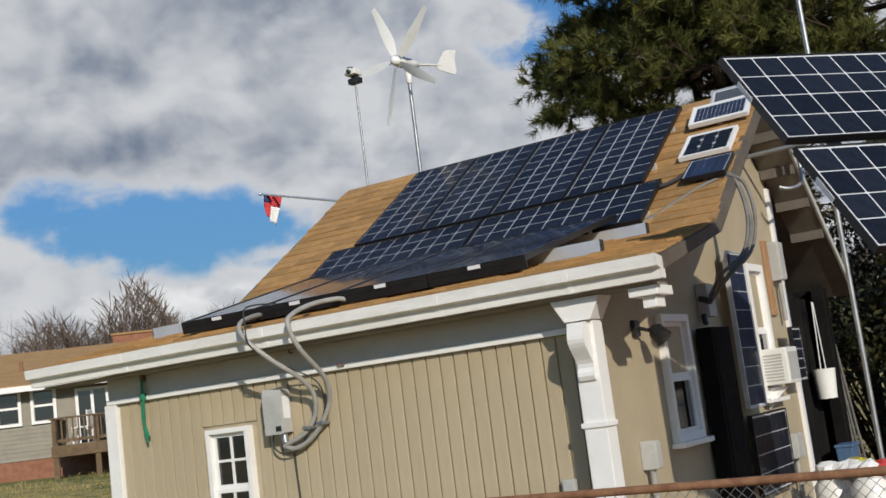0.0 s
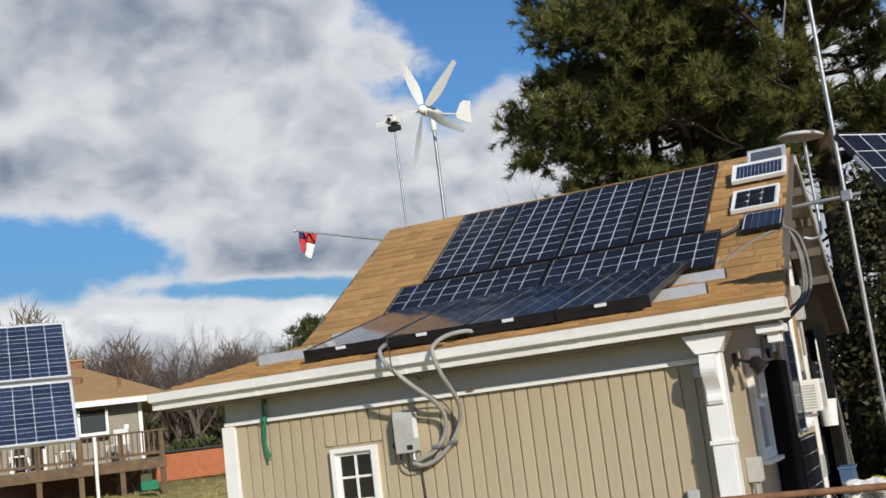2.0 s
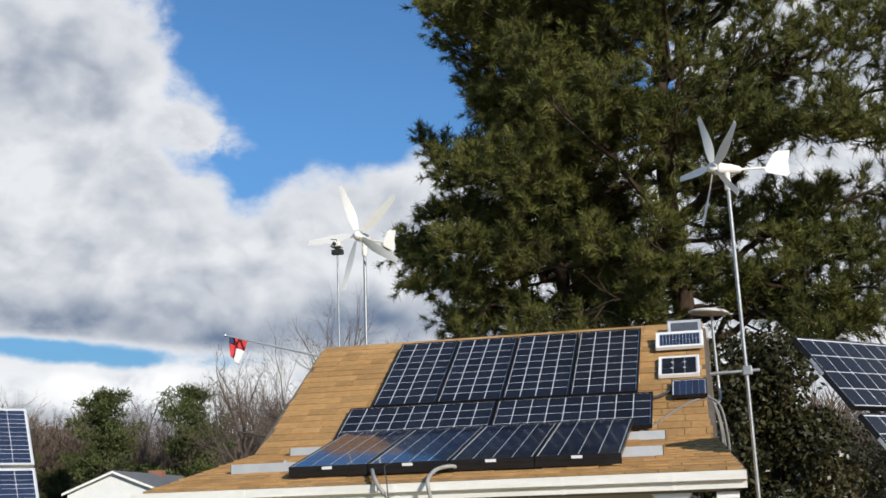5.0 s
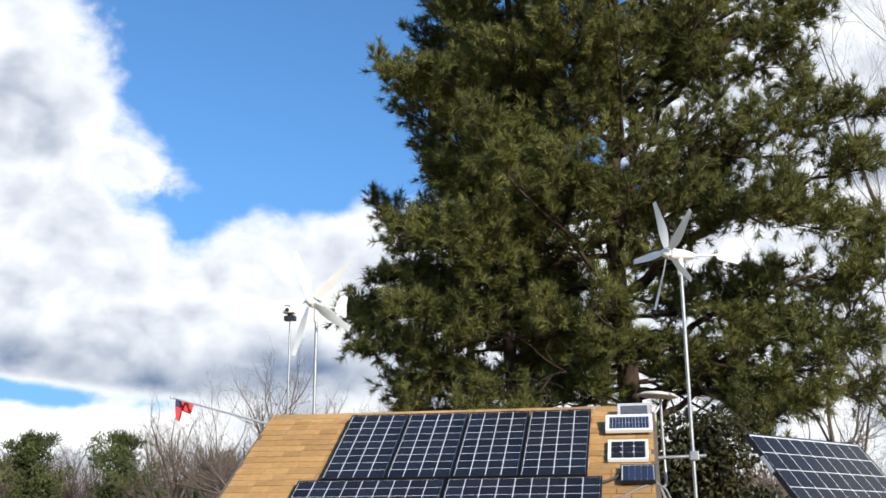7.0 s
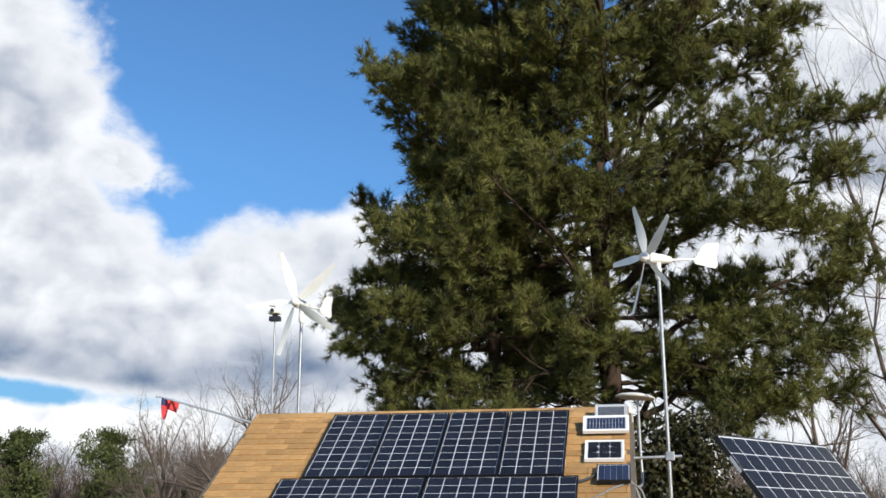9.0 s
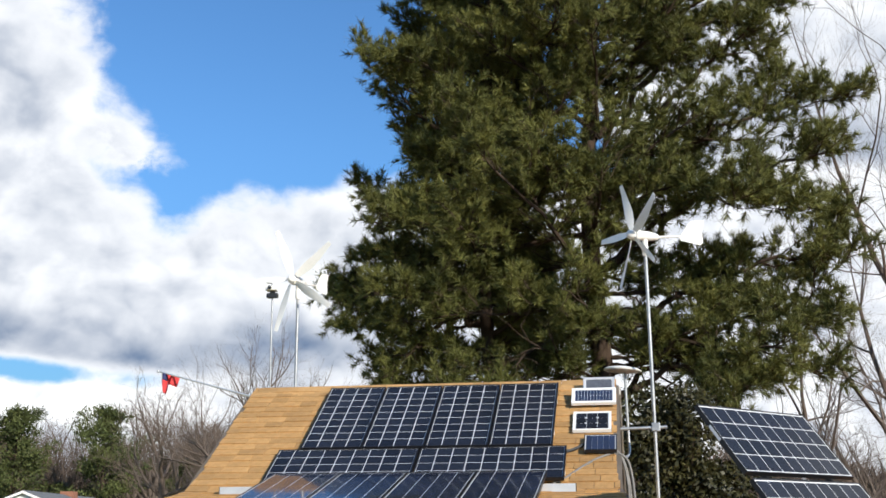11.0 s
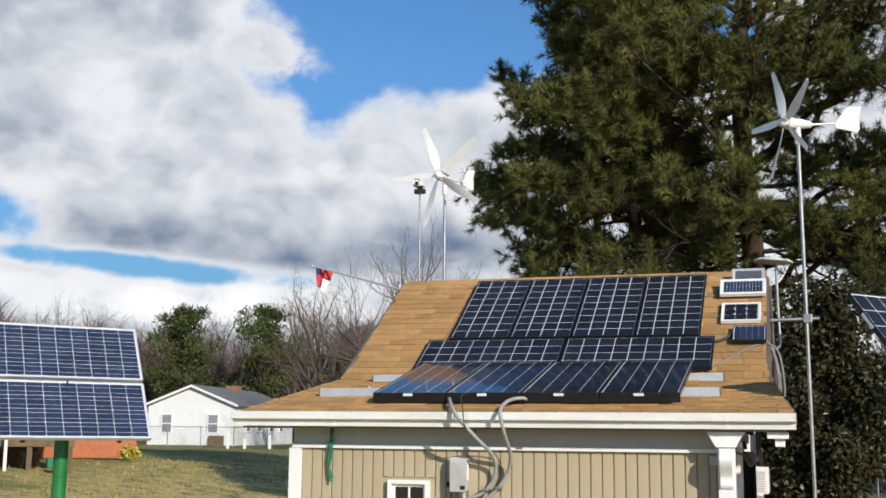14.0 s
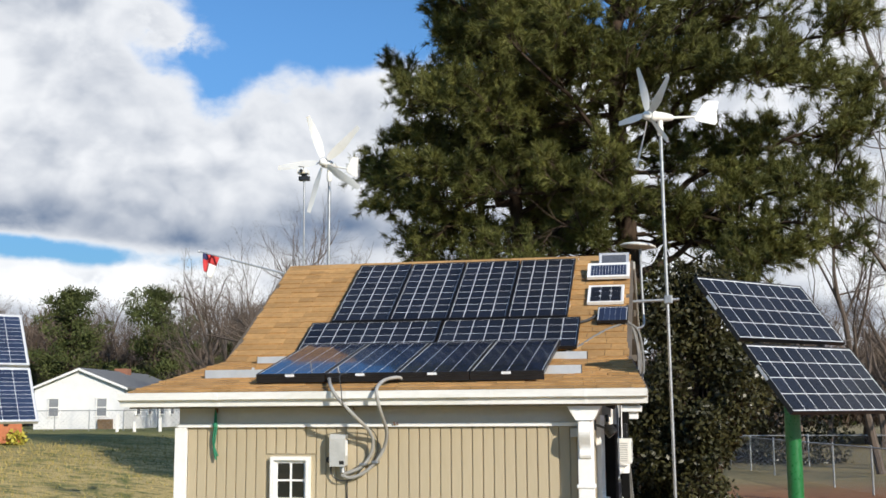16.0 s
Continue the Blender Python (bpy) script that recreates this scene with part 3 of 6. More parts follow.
    # white outer board and lookouts under the rear slope's overhang
    for side, x0 in ((0, -0.262), (1, 4.263)):
        g = G()
        p, q = Vector((x0, RIDGE[0], RIDGE[1])), Vector((x0, REAR[0], REAR[1]))
        g.extrude([p + Vector((0, 0, -0.02)), q + Vector((0, 0, -0.02)), q + Vector((0, 0, -0.11)), p + Vector((0, 0, -0.11))], (0.02, 0, 0))
        part("barge_board", g, M["frieze"], roof, "pale weathered barge board")
    part("gable_soffit", G().extrude([(3.955, y, roof_z(y) - dz) for y, dz in ((3.52, 0.094), (4.80, 0.094), (4.80, 0.104), (3.52, 0.104))], (0.30, 0, 0)), M["soffit"], roof, "soffit board coloured dark for the shade under the gable")
    for y in (3.75, 4.10, 4.45, 4.80):
        z = roof_z(y) - 0.105
        part("lookout", G().box((3.96, y - 0.025, z - 0.085), (4.255, y + 0.025, z - 0.002)), M["decking"], roof)
    # gutter: a hollow K profile, end caps and a return at the right corner
    y0, z0 = EAVE[0], 2.385
    out = [(y0 + 0.02, z0 - 0.02), (y0 + 0.02, z0 - 0.135), (y0 - 0.040, z0 - 0.135), (y0 - 0.046, z0 - 0.082), (y0 - 0.092, z0 - 0.070),
           (y0 - 0.098, z0 - 0.005), (y0 - 0.084, z0 - 0.002), (y0 - 0.078, z0 - 0.058), (y0 - 0.034, z0 - 0.075), (y0 - 0.030, z0 - 0.125), (y0 + 0.008, z0 - 0.125), (y0 + 0.008, z0 - 0.02)]
    gut = part("gutter", G().extrude([(-0.55, y, z) for y, z in out], (5.05, 0, 0)), M["gutter"], shed, "white painted gutter, scuffed along its lip")
    for x in (-0.554, 4.496):
        part("gutter_end", G().extrude([(x, y, z) for y, z in out[:6]], (0.008, 0, 0)), M["gutter"], gut)
    for x in (0.45, 1.75, 3.1, 3.95):
        part("gutter_seam", G().extrude([(x, y - 0.003, z - 0.002) for y, z in out[1:6]] + [(x, y0 - 0.07, z0 - 0.02), (x, y0 + 0.01, z0 - 0.12)], (0.03, 0, 0)), M["white"], gut)
    # dark tone under the eaves is shade put into the colour
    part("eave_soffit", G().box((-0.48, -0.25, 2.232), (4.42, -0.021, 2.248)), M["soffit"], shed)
    part("eave_return", G().box((4.27, -0.24, 2.175), (4.44, 0.0, 2.228)).box((4.33, -0.20, 2.11), (4.41, -0.06, 2.175)), M["white"], shed, "white boxed eave return", bevel=0.006)
    # corner post with capital and scroll bracket
    px0, px1, py0, py1 = 3.865, 4.005, -0.17, -0.035
    post = part("corner_post", G().box((px0, py0, 0), (px1, py1, 2.10)), M["white"], shed, "white boxed corner post", bevel=0.006)
    part("capital", G().extrude([(px0 - 0.085, py0 - 0.05, 2.228), (px1 + 0.085, py0 - 0.05, 2.228), (px1 + 0.01, py0 - 0.05, 2.10), (px0 - 0.01, py0 - 0.05, 2.10)], (0, 0.18, 0)), M["white"], post, bevel=0.004)
    arc = [(px0 + 0.02, py0 - 0.001, 1.76)]
    for i in range(15):
        u = i / 14
        arc.append((px0 + 0.02, py0 - 0.012 - 0.020 * math.exp(-((u - 0.10) / 0.09) ** 2) - 0.095 * (0.5 - 0.5 * math.cos(math.pi * min(max((u - 0.18) / 0.55, 0.0), 1.0))) * (1.0 - 0.25 * max(u - 0.75, 0.0) * 4), 1.765 + 0.325 * u))
    arc.append((px0 + 0.02, py0 - 0.001, 2.095))
    part("scroll_bracket", G().extrude(arc, (px1 - px0 - 0.04, 0, 0)), M["white"], post)
    part("post_band", G().box((px0 - 0.012, py0 - 0.012, 1.50), (px1 + 0.012, py1 - 0.002, 1.53)), M["white"], post, bevel=0.004)
    part("side_block", G().box((px0 - 0.075, -0.075, 1.95), (px0 - 0.001, -0.03, 2.03)), M["frieze"], post, bevel=0.006)
    return front, roof


front_wall, roof = build_shed()


# ---- shingles: courses of tabs, the lower front slope as pieces, the rest joined ----
def build_shingles():
    rng = random.Random(7)
    tab = {}
    rest, count = G(), 0
    for (ya, za), (yb, zb), lo in ((EAVE, FLARE, True), (FLARE, RIDGE, False)):
        slope = math.atan2(zb - za, yb - ya)
        n = int(math.hypot(yb - ya, zb - za) / 0.128)
        for c in range(n + 1):
            s = c / n
            y, z = ya + (yb - ya) * s, za + (zb - za) * s
            if c == n and lo:
                continue
            left, right = roof_edges(y)
            x = left - rng.uniform(0.0, 0.3)
            while x < right:
                w = rng.choice((0.20, 0.26, 0.31, 0.34))
                a, b = max(x, left), min(x + w, right)
                x += w
                if b - a < 0.04:
                    continue
                m = Matrix.Translation((a, y, z + 0.004)) @ Matrix.Rotation(slope, 4, "X") @ Matrix.Rotation(rng.uniform(-0.004, 0.004), 4, "Z")
                th = 0.014 + rng.choice((0.0, 0.007))
                if count < 300 and y > 0.15 and (a > 3.2 or a < 1.4):
                    key = (round(b - a, 2), round(th, 3))
                    if key not in tab:
                        wd = key[0] - 0.006
                        tab[key] = G().poly([(0, -0.012, 0), (wd, -0.012, 0), (wd, 0.15, -0.002), (0, 0.15, -0.002), (0, -0.012, th), (wd, -0.012, th), (wd, 0.15, 0.003), (0, 0.15, 0.003)],
                                            [(0, 3, 2, 1), (4, 5, 6, 7), (0, 1, 5, 4), (1, 2, 6, 5), (2, 3, 7, 6), (3, 0, 4, 7)]).mesh("shingle", M["shingle"])
                    part("shingle", tab[key], None, roof, at=m)
                    count += 1
                else:
                    wd = b - a - 0.006
                    pts = [m @ Vector(p) for p in ((0, -0.012, 0), (wd, -0.012, 0), (wd, 0.15, -0.002), (0, 0.15, -0.002), (0, -0.012, th), (wd, -0.012, th), (wd, 0.15, 0.003), (0, 0.15, 0.003))]
                    rest.poly(pts, [(0, 3, 2, 1), (4, 5, 6, 7), (0, 1, 5, 4), (1, 2, 6, 5), (2, 3, 7, 6), (3, 0, 4, 7)])
    tagged(part("shingle_covering", rest, M["shingle_rest"], roof), kind="stuff")
    g = G()
    x = -0.21
    while x < 4.0:
        for sgn in (1, -1):
            sl = (RIDGE[1] - FLARE[1]) / (RIDGE[0] - FLARE[0])
            g.poly([(x, RIDGE[0], RIDGE[1] + 0.022), (x + 0.22, RIDGE[0], RIDGE[1] + 0.016), (x + 0.22, RIDGE[0] - sgn * 0.14, RIDGE[1] + 0.012 - 0.14 * sl), (x, RIDGE[0] - sgn * 0.14, RIDGE[1] + 0.018 - 0.14 * sl)], [(0, 1, 2, 3)])
        x += 0.2
    tagged(part("ridge_cap", g, M["shingle_rest"], roof), kind="stuff")


# ---- solar panels ----
CELL = {}


def solar_panel(name, label, w, h, cols, rows, m, frame_mat="alu", cell_mat="cell", group="", edge=0.012, gap=0.006, depth=0.035, mx=0.010, bars=0):
    """A framed module in its own plane: x across, y up the slope, z out of the glass."""
    p = thing(name, label, "solar panel", m, group)
    g = G()
    g.box((0, 0, -depth), (edge, h, 0.004)).box((w - edge, 0, -depth), (w, h, 0.004)).box((edge, 0, -depth), (w - edge, edge, 0.004)).box((edge, h - edge, -depth), (w - edge, h, 0.004))
    part("frame", g, M[frame_mat], p, bevel=0.0015)
    part("backsheet", G().box((edge, edge, -0.008), (w - edge, h - edge, -0.003)), M["backsheet"], p)
    cw, ch = (w - 2 * edge - 2 * mx) / cols, (h - 2 * edge - 2 * mx) / rows
    key = (round(cw, 4), round(ch, 4), cell_mat, gap)
    if key not in CELL:
        c, a, b = 0.006, cw - gap, ch - gap
        CELL[key] = G().extrude([(c, 0, 0), (a - c, 0, 0), (a, c, 0), (a, b - c, 0), (a - c, b, 0), (c, b, 0), (0, b - c, 0), (0, c, 0)], (0, 0, 0.0015)).mesh("cell", M[cell_mat])
    for i in range(cols):
        for j in range(rows):
            part("cell", CELL[key], None, p, at=Matrix.Translation((edge + mx + i * cw + gap / 2, edge + mx + j * ch + gap / 2, -0.003)))
    for j in range(rows):
        for q in range(bars):
            y = edge + mx + (j + (q + 0.75) / (bars + 0.5)) * ch
            part("busbar", G().box((edge + mx, y - 0.0012, -0.0014), (w - edge - mx, y + 0.0012, -0.0009)), M["alu"], p)
    part("junction_box", G().box((w / 2 - 0.06, h - 0.16, -0.03), (w / 2 + 0.06, h - 0.06, -0.008)), M["black"], p)
    return p


def slope_pose(x, y, z, dy, dz):
    u = Vector((0, dy, dz)).normalized()
    return axes_pose((x, y, z), (1, 0, 0), u, Vector((1, 0, 0)).cross(u))


up = (1.235, 0.806)
for i in range(4):
    solar_panel("photovoltaic_module", "black-framed solar panel lying high on the shed roof", 0.677, 1.475, 4, 9, slope_pose(0.823 + 0.69 * i, 2.142, 3.242, *up), frame_mat="frame_black", gap=0.010, edge=0.017, mx=0.001,
                group="upper row of roof panels")
for i in range(2):
    solar_panel("photovoltaic_module", "solar panel laid lengthwise below the upper roof row", 1.555, 0.67, 9, 4, slope_pose(0.585 + 1.578 * i, 1.585, 2.868, 0.85, 0.54),
                frame_mat="frame_black", gap=0.009, edge=0.016, mx=0.001, group="middle row of roof panels")
front_up = (1.548, 0.378)
for i in range(4):
    p = solar_panel("photovoltaic_module", "dark solar panel tilted low over the eaves on black frame", 0.702, 1.59, 4, 9, slope_pose(0.721 + 0.71 * i, 0.005, 2.558, *front_up),
                    frame_mat="frame_black", group="front row of roof panels", cell_mat="cell_front", gap=0.007)
    part("rating_label", G().box((0.30, -0.004, -0.026), (0.39, -0.001, -0.002)), M["label"], p, "white rating sticker")
    # black strip added to draw the dark shaded gap below the panel
    part("edge_skirt", G().box((0.0, -0.0005, -0.085), (0.702, 0.012, -0.036)), M["frame_black"], p)


def build_rails():
    for x0, x1, y, zt in ((-0.01, 3.865, 0.45, 2.625), (0.22, 3.85, 1.33, 2.80)):
        r = thing("mounting_rail", "long aluminium rail carrying the front solar panels", "rail", group="mounting rails")
        zb = roof_z(y) + 0.012
        part("channel", G().box((x0, y - 0.004, zb), (x1, y, zt)).box((x0, y, zt - 0.004), (x1, y + 0.045, zt)).box((x0, y, zb), (x1, y + 0.045, zb + 0.004)), M["alu"], r, "bare aluminium channel")
        for x in (x0 + 0.5, (x0 + x1) / 2, x1 - 0.45):
            part("roof_foot", G().box((x, y + 0.004, zb - 0.01), (x + 0.05, y + 0.1, zb + 0.002)), M["alu"], r)
            part("riser", G().box((x + 0.01, y + 0.005, zt - 0.01), (x + 0.03, y + 0.03, max(zt + 0.02, 2.558 + (y - 0.005) * 0.244 - 0.04))), M["alu"], r)
        for x in (x0, x1 - 0.006):
            part("rail_end", G().box((x, y - 0.005, zb), (x + 0.006, y + 0.046, zt)), M["rubber"], r)
    # middle and upper rows rest on feet
    for y, z, x0, x1, dy in ((1.78, 2.99, 0.6, 3.72, 0), (2.5, 3.475, 0.83, 3.57, 0), (3.1, 3.866, 0.83, 3.57, 0)):
        r = thing("mounting_rail", "aluminium rail under the roof solar panels", "rail", group="mounting rails")
        part("channel", G().box((x0, y - 0.02, roof_z(y) + 0.005), (x1, y + 0.02, z - 0.046)), M["alu"], r)


build_rails()


# the four small panels by the right gable
def small_panels():
    def at(x, y, lift_, tilt):
        return Matrix.Translation((x, y, roof_z(y) + lift_)) @ Matrix.Rotation(tilt, 4, "X")
    s = math.atan2(RIDGE[1] - FLARE[1], RIDGE[0] - FLARE[0])
    a = solar_panel("small_photovoltaic_module", "small grey solar panel behind the white-framed ones", 0.36, 0.22, 1, 1, at(3.86, 3.22, 0.10, s + 0.25), "alu", "cell_grey", "small panels by the gable", edge=0.02)
    b = solar_panel("small_photovoltaic_module", "small blue solar panel in a wide white frame", 0.50, 0.30, 12, 2, at(3.735, 2.95, 0.10, s + 0.12), "white", "cell_blue", "small panels by the gable", edge=0.03, gap=0.003)
    c = solar_panel("small_photovoltaic_module", "small dark solar panel with four white diamonds in a white frame", 0.415, 0.42, 3, 3, at(3.765, 2.47, 0.07, s), "white", "cell", "small panels by the gable", edge=0.022, gap=0.004)
    d = solar_panel("small_photovoltaic_module", "small dark blue frameless solar panel", 0.34, 0.36, 5, 1, at(3.90, 2.05, 0.10, s - 0.05), "frame_black", "cell_blue", "small panels by the gable", edge=0.008, gap=0.002)
    for q, (x, y) in ((a, (0.18, 0.03)), (b, (0.25, 0.03)), (c, (0.2, 0.03)), (d, (0.17, 0.03))):
        part("bracket", G().box((x - 0.015, y, -0.11), (x + 0.015, y + 0.03, -0.03)).box((x - 0.015, y + 0.15, -0.11), (x + 0.015, y + 0.18, -0.03)), M["galv"], q)
    for i in range(2):
        for j in range(2):
            part("diamond", G().extrude([(0.14 + 0.125 * i + 0.0, 0.155 + 0.1275 * j - 0.017, -0.0015), (0.157 + 0.125 * i, 0.155 + 0.1275 * j, -0.0015), (0.14 + 0.125 * i, 0.172 + 0.1275 * j, -0.0015), (0.123 + 0.125 * i, 0.155 + 0.1275 * j, -0.0015)], (0, 0, 0.0025)), M["backsheet"], c)


M["cell_grey"] = mk("grey_cell", (0.07, 0.075, 0.085), (0.12, 0.125, 0.14), 10, 0.35, coat=1.0)
small_panels()


# ---- pole-mounted pairs ----
def pole_array(tl, side, down, label, pole_label, cell_mat, lens=(1.5, 0.70), gap=0.06, frame="alu", line=0.009, bars=0):
    """Two modules one above the other on a green pole. tl: upper left corner; side, down: along the edges."""
    side, down = Vector(side).normalized(), Vector(down).normalized()
    out = side.cross(-down)
    L, H = lens
    for k in range(2):
        origin = Vector(tl) + down * (H + k * (H + gap))
        p = solar_panel("photovoltaic_module", label, L, H, 9, 4, axes_pose(origin, side, -down, out), frame, cell_mat, "pole-mounted panels", edge=0.014 if frame == "alu" else 0.009, depth=0.04, gap=line, bars=bars)
        part("rating_label", G().box((-0.003, 0.36, -0.035), (-0.0005, 0.52, -0.008)), M["label"], p, "white edge sticker")
    mid = Vector(tl) + side * (L / 2) + down * (H + gap / 2) - out * 0.12
    st = thing("panel_stand", pole_label, "stand")
    base = Vector((mid.x, mid.y, lift(mid.x, mid.y)))
    part("pole", G().tube([base, mid - Vector((0, 0, 0.02))], 0.07, 16), M["green_paint"], st, "glossy green steel pole", smooth=True)
    for s in (-0.45, 0.45):
        a = Vector(tl) + side * (L / 2 + s) - out * 0.041
        part("strut", G().extrude([a - side * 0.02, a + side * 0.02, a + side * 0.02 - out * 0.04, a - side * 0.02 - out * 0.04], down * (2 * H + gap)), M["frame_black"], st)
    part("cross_beam", G().tube([mid + out * 0.04 - side * 0.55, mid + out * 0.04 + side * 0.55], 0.04, 10), M["frame_black"], st, smooth=True)
    part("pivot", G().box((-0.09, -0.09, -0.09), (0.09, 0.09, 0.06), Matrix.Translation(mid)), M["frame_black"], st, bevel=0.01)


pole_array((4.957, -0.168, 3.375), (1.014, 1.122, 0.0), (0.350, -0.312, -0.578), "silver-framed blue solar panel on a green pole beside the shed", "green pole with black struts beside the shed", "cell", lens=(1.512, 0.744), gap=0.07, frame="frame_black")
pole_array((-3.169, -0.627, 3.25), (1.016, 1.109, 0.0), (0.287, -0.266, -0.552), "silver-framed blue solar panel on a green pole in the lawn", "green pole with black struts in the lawn", "cell_blue", lens=(1.504, 0.676), gap=0.037, line=0.0045, bars=2)


# ---- wind turbines, mast, flag, dome ----
def blade_mesh():
    g, n = G(), 10
    pts = []
    for i in range(n + 1):
        t = i / n
        r = 0.07 + 0.60 * t
        chord = (0.06 + 0.10 * math.sin(min(t * 3.2, 1.57))) * (1 - 0.62 * t)
        tw = radians(34 - 28 * t)
        bend = 0.03 * t * t
        for s, th in ((-0.35, 0.0), (0.0, 0.012 * (1 - 0.6 * t)), (0.65, 0.0), (0.0, -0.004)):
            pts.append((s * chord * math.cos(tw) - th * math.sin(tw), s * chord * math.sin(tw) + th * math.cos(tw) - bend, r))
    f = []
    for i in range(n):
        for j in range(4):
            a, b = i * 4 + j, i * 4 + (j + 1) % 4
            f.append((a, b, b + 4, a + 4))
    f += [(3, 2, 1, 0), (n * 4, n * 4 + 1, n * 4 + 2, n * 4 + 3)]
    g.poly(pts, f)
    return g.mesh("blade", M["plastic_white"], smooth=True)


BLADE = blade_mesh()


def wind_turbine(foot, top, yaw, spin, label, span=1.0):
    """A five-blade turbine on a pipe. Its rotor faces -y before the yaw."""
    t = thing("wind_turbine", label, "wind turbine", group="wind turbines")
    top = Vector(top)
    part("pole", G().tube([foot, top], 0.021, 12), M["galv"], t, "galvanised steel pipe", smooth=True)
    part("collar", G().lathe([(0.03, -0.02), (0.038, 0.0), (0.038, 0.10), (0.03, 0.115), (0.034, 0.13), (0.034, 0.20)], 16, Matrix.Translation(top)), M["plastic_white"], t, smooth=True)
    hub = Matrix.Translation(top + Vector((0, 0, 0.23))) @ Matrix.Rotation(yaw, 4, "Z")
    turn = hub @ Matrix.Rotation(radians(90), 4, "X")     # local z points to the rotor side
    part("nacelle", G().lathe([(0.012, -0.20), (0.04, -0.17), (0.058, -0.06), (0.062, 0.06), (0.072, 0.09), (0.072, 0.14), (0.05, 0.15)], 18, turn), M["plastic_white"], t, smooth=True)
    part("hub", G().lathe([(0.055, 0.152), (0.06, 0.165), (0.058, 0.20), (0.04, 0.235), (0.012, 0.25)], 18, turn), M["plastic_white"], t, smooth=True)
    for k in range(5):
        part("blade", BLADE, None, t, at=hub @ Matrix.Translation((0, -0.18, 0)) @ Matrix.Rotation(spin + k * math.tau / 5, 4, "Y") @ Matrix.Diagonal((span, 1.0, span, 1.0)))
    part("tail_boom", G().tube([hub @ Vector((0, 0.16, 0)), hub @ Vector((0, 0.56, 0.05))], [0.016, 0.011], 10), M["plastic_white"], t, smooth=True)
    fin = [(0.50, 0.03), (0.64, 0.22), (0.70, 0.26), (0.87, 0.28), (0.83, 0.14), (0.84, 0.0), (0.80, -0.04), (0.52, -0.01)]
    part("tail_fin", G().extrude([hub @ Vector((-0.005, y, z)) for y, z in fin], hub.to_3x3() @ Vector((0.01, 0, 0))), M["plastic_white"], t, "white plastic tail vane")
    return t


wind_turbine((4.68, 3.57, 0), (4.645, 3.57, 5.60), radians(-58), radians(-14), "white five-blade wind turbine on a pipe clamped to the gable")
wind_turbine((-0.12, 4.98, 0), (-0.12, 4.98, 5.53), radians(-13), radians(-20), "white five-blade wind turbine on a pipe behind the ridge", 1.12)


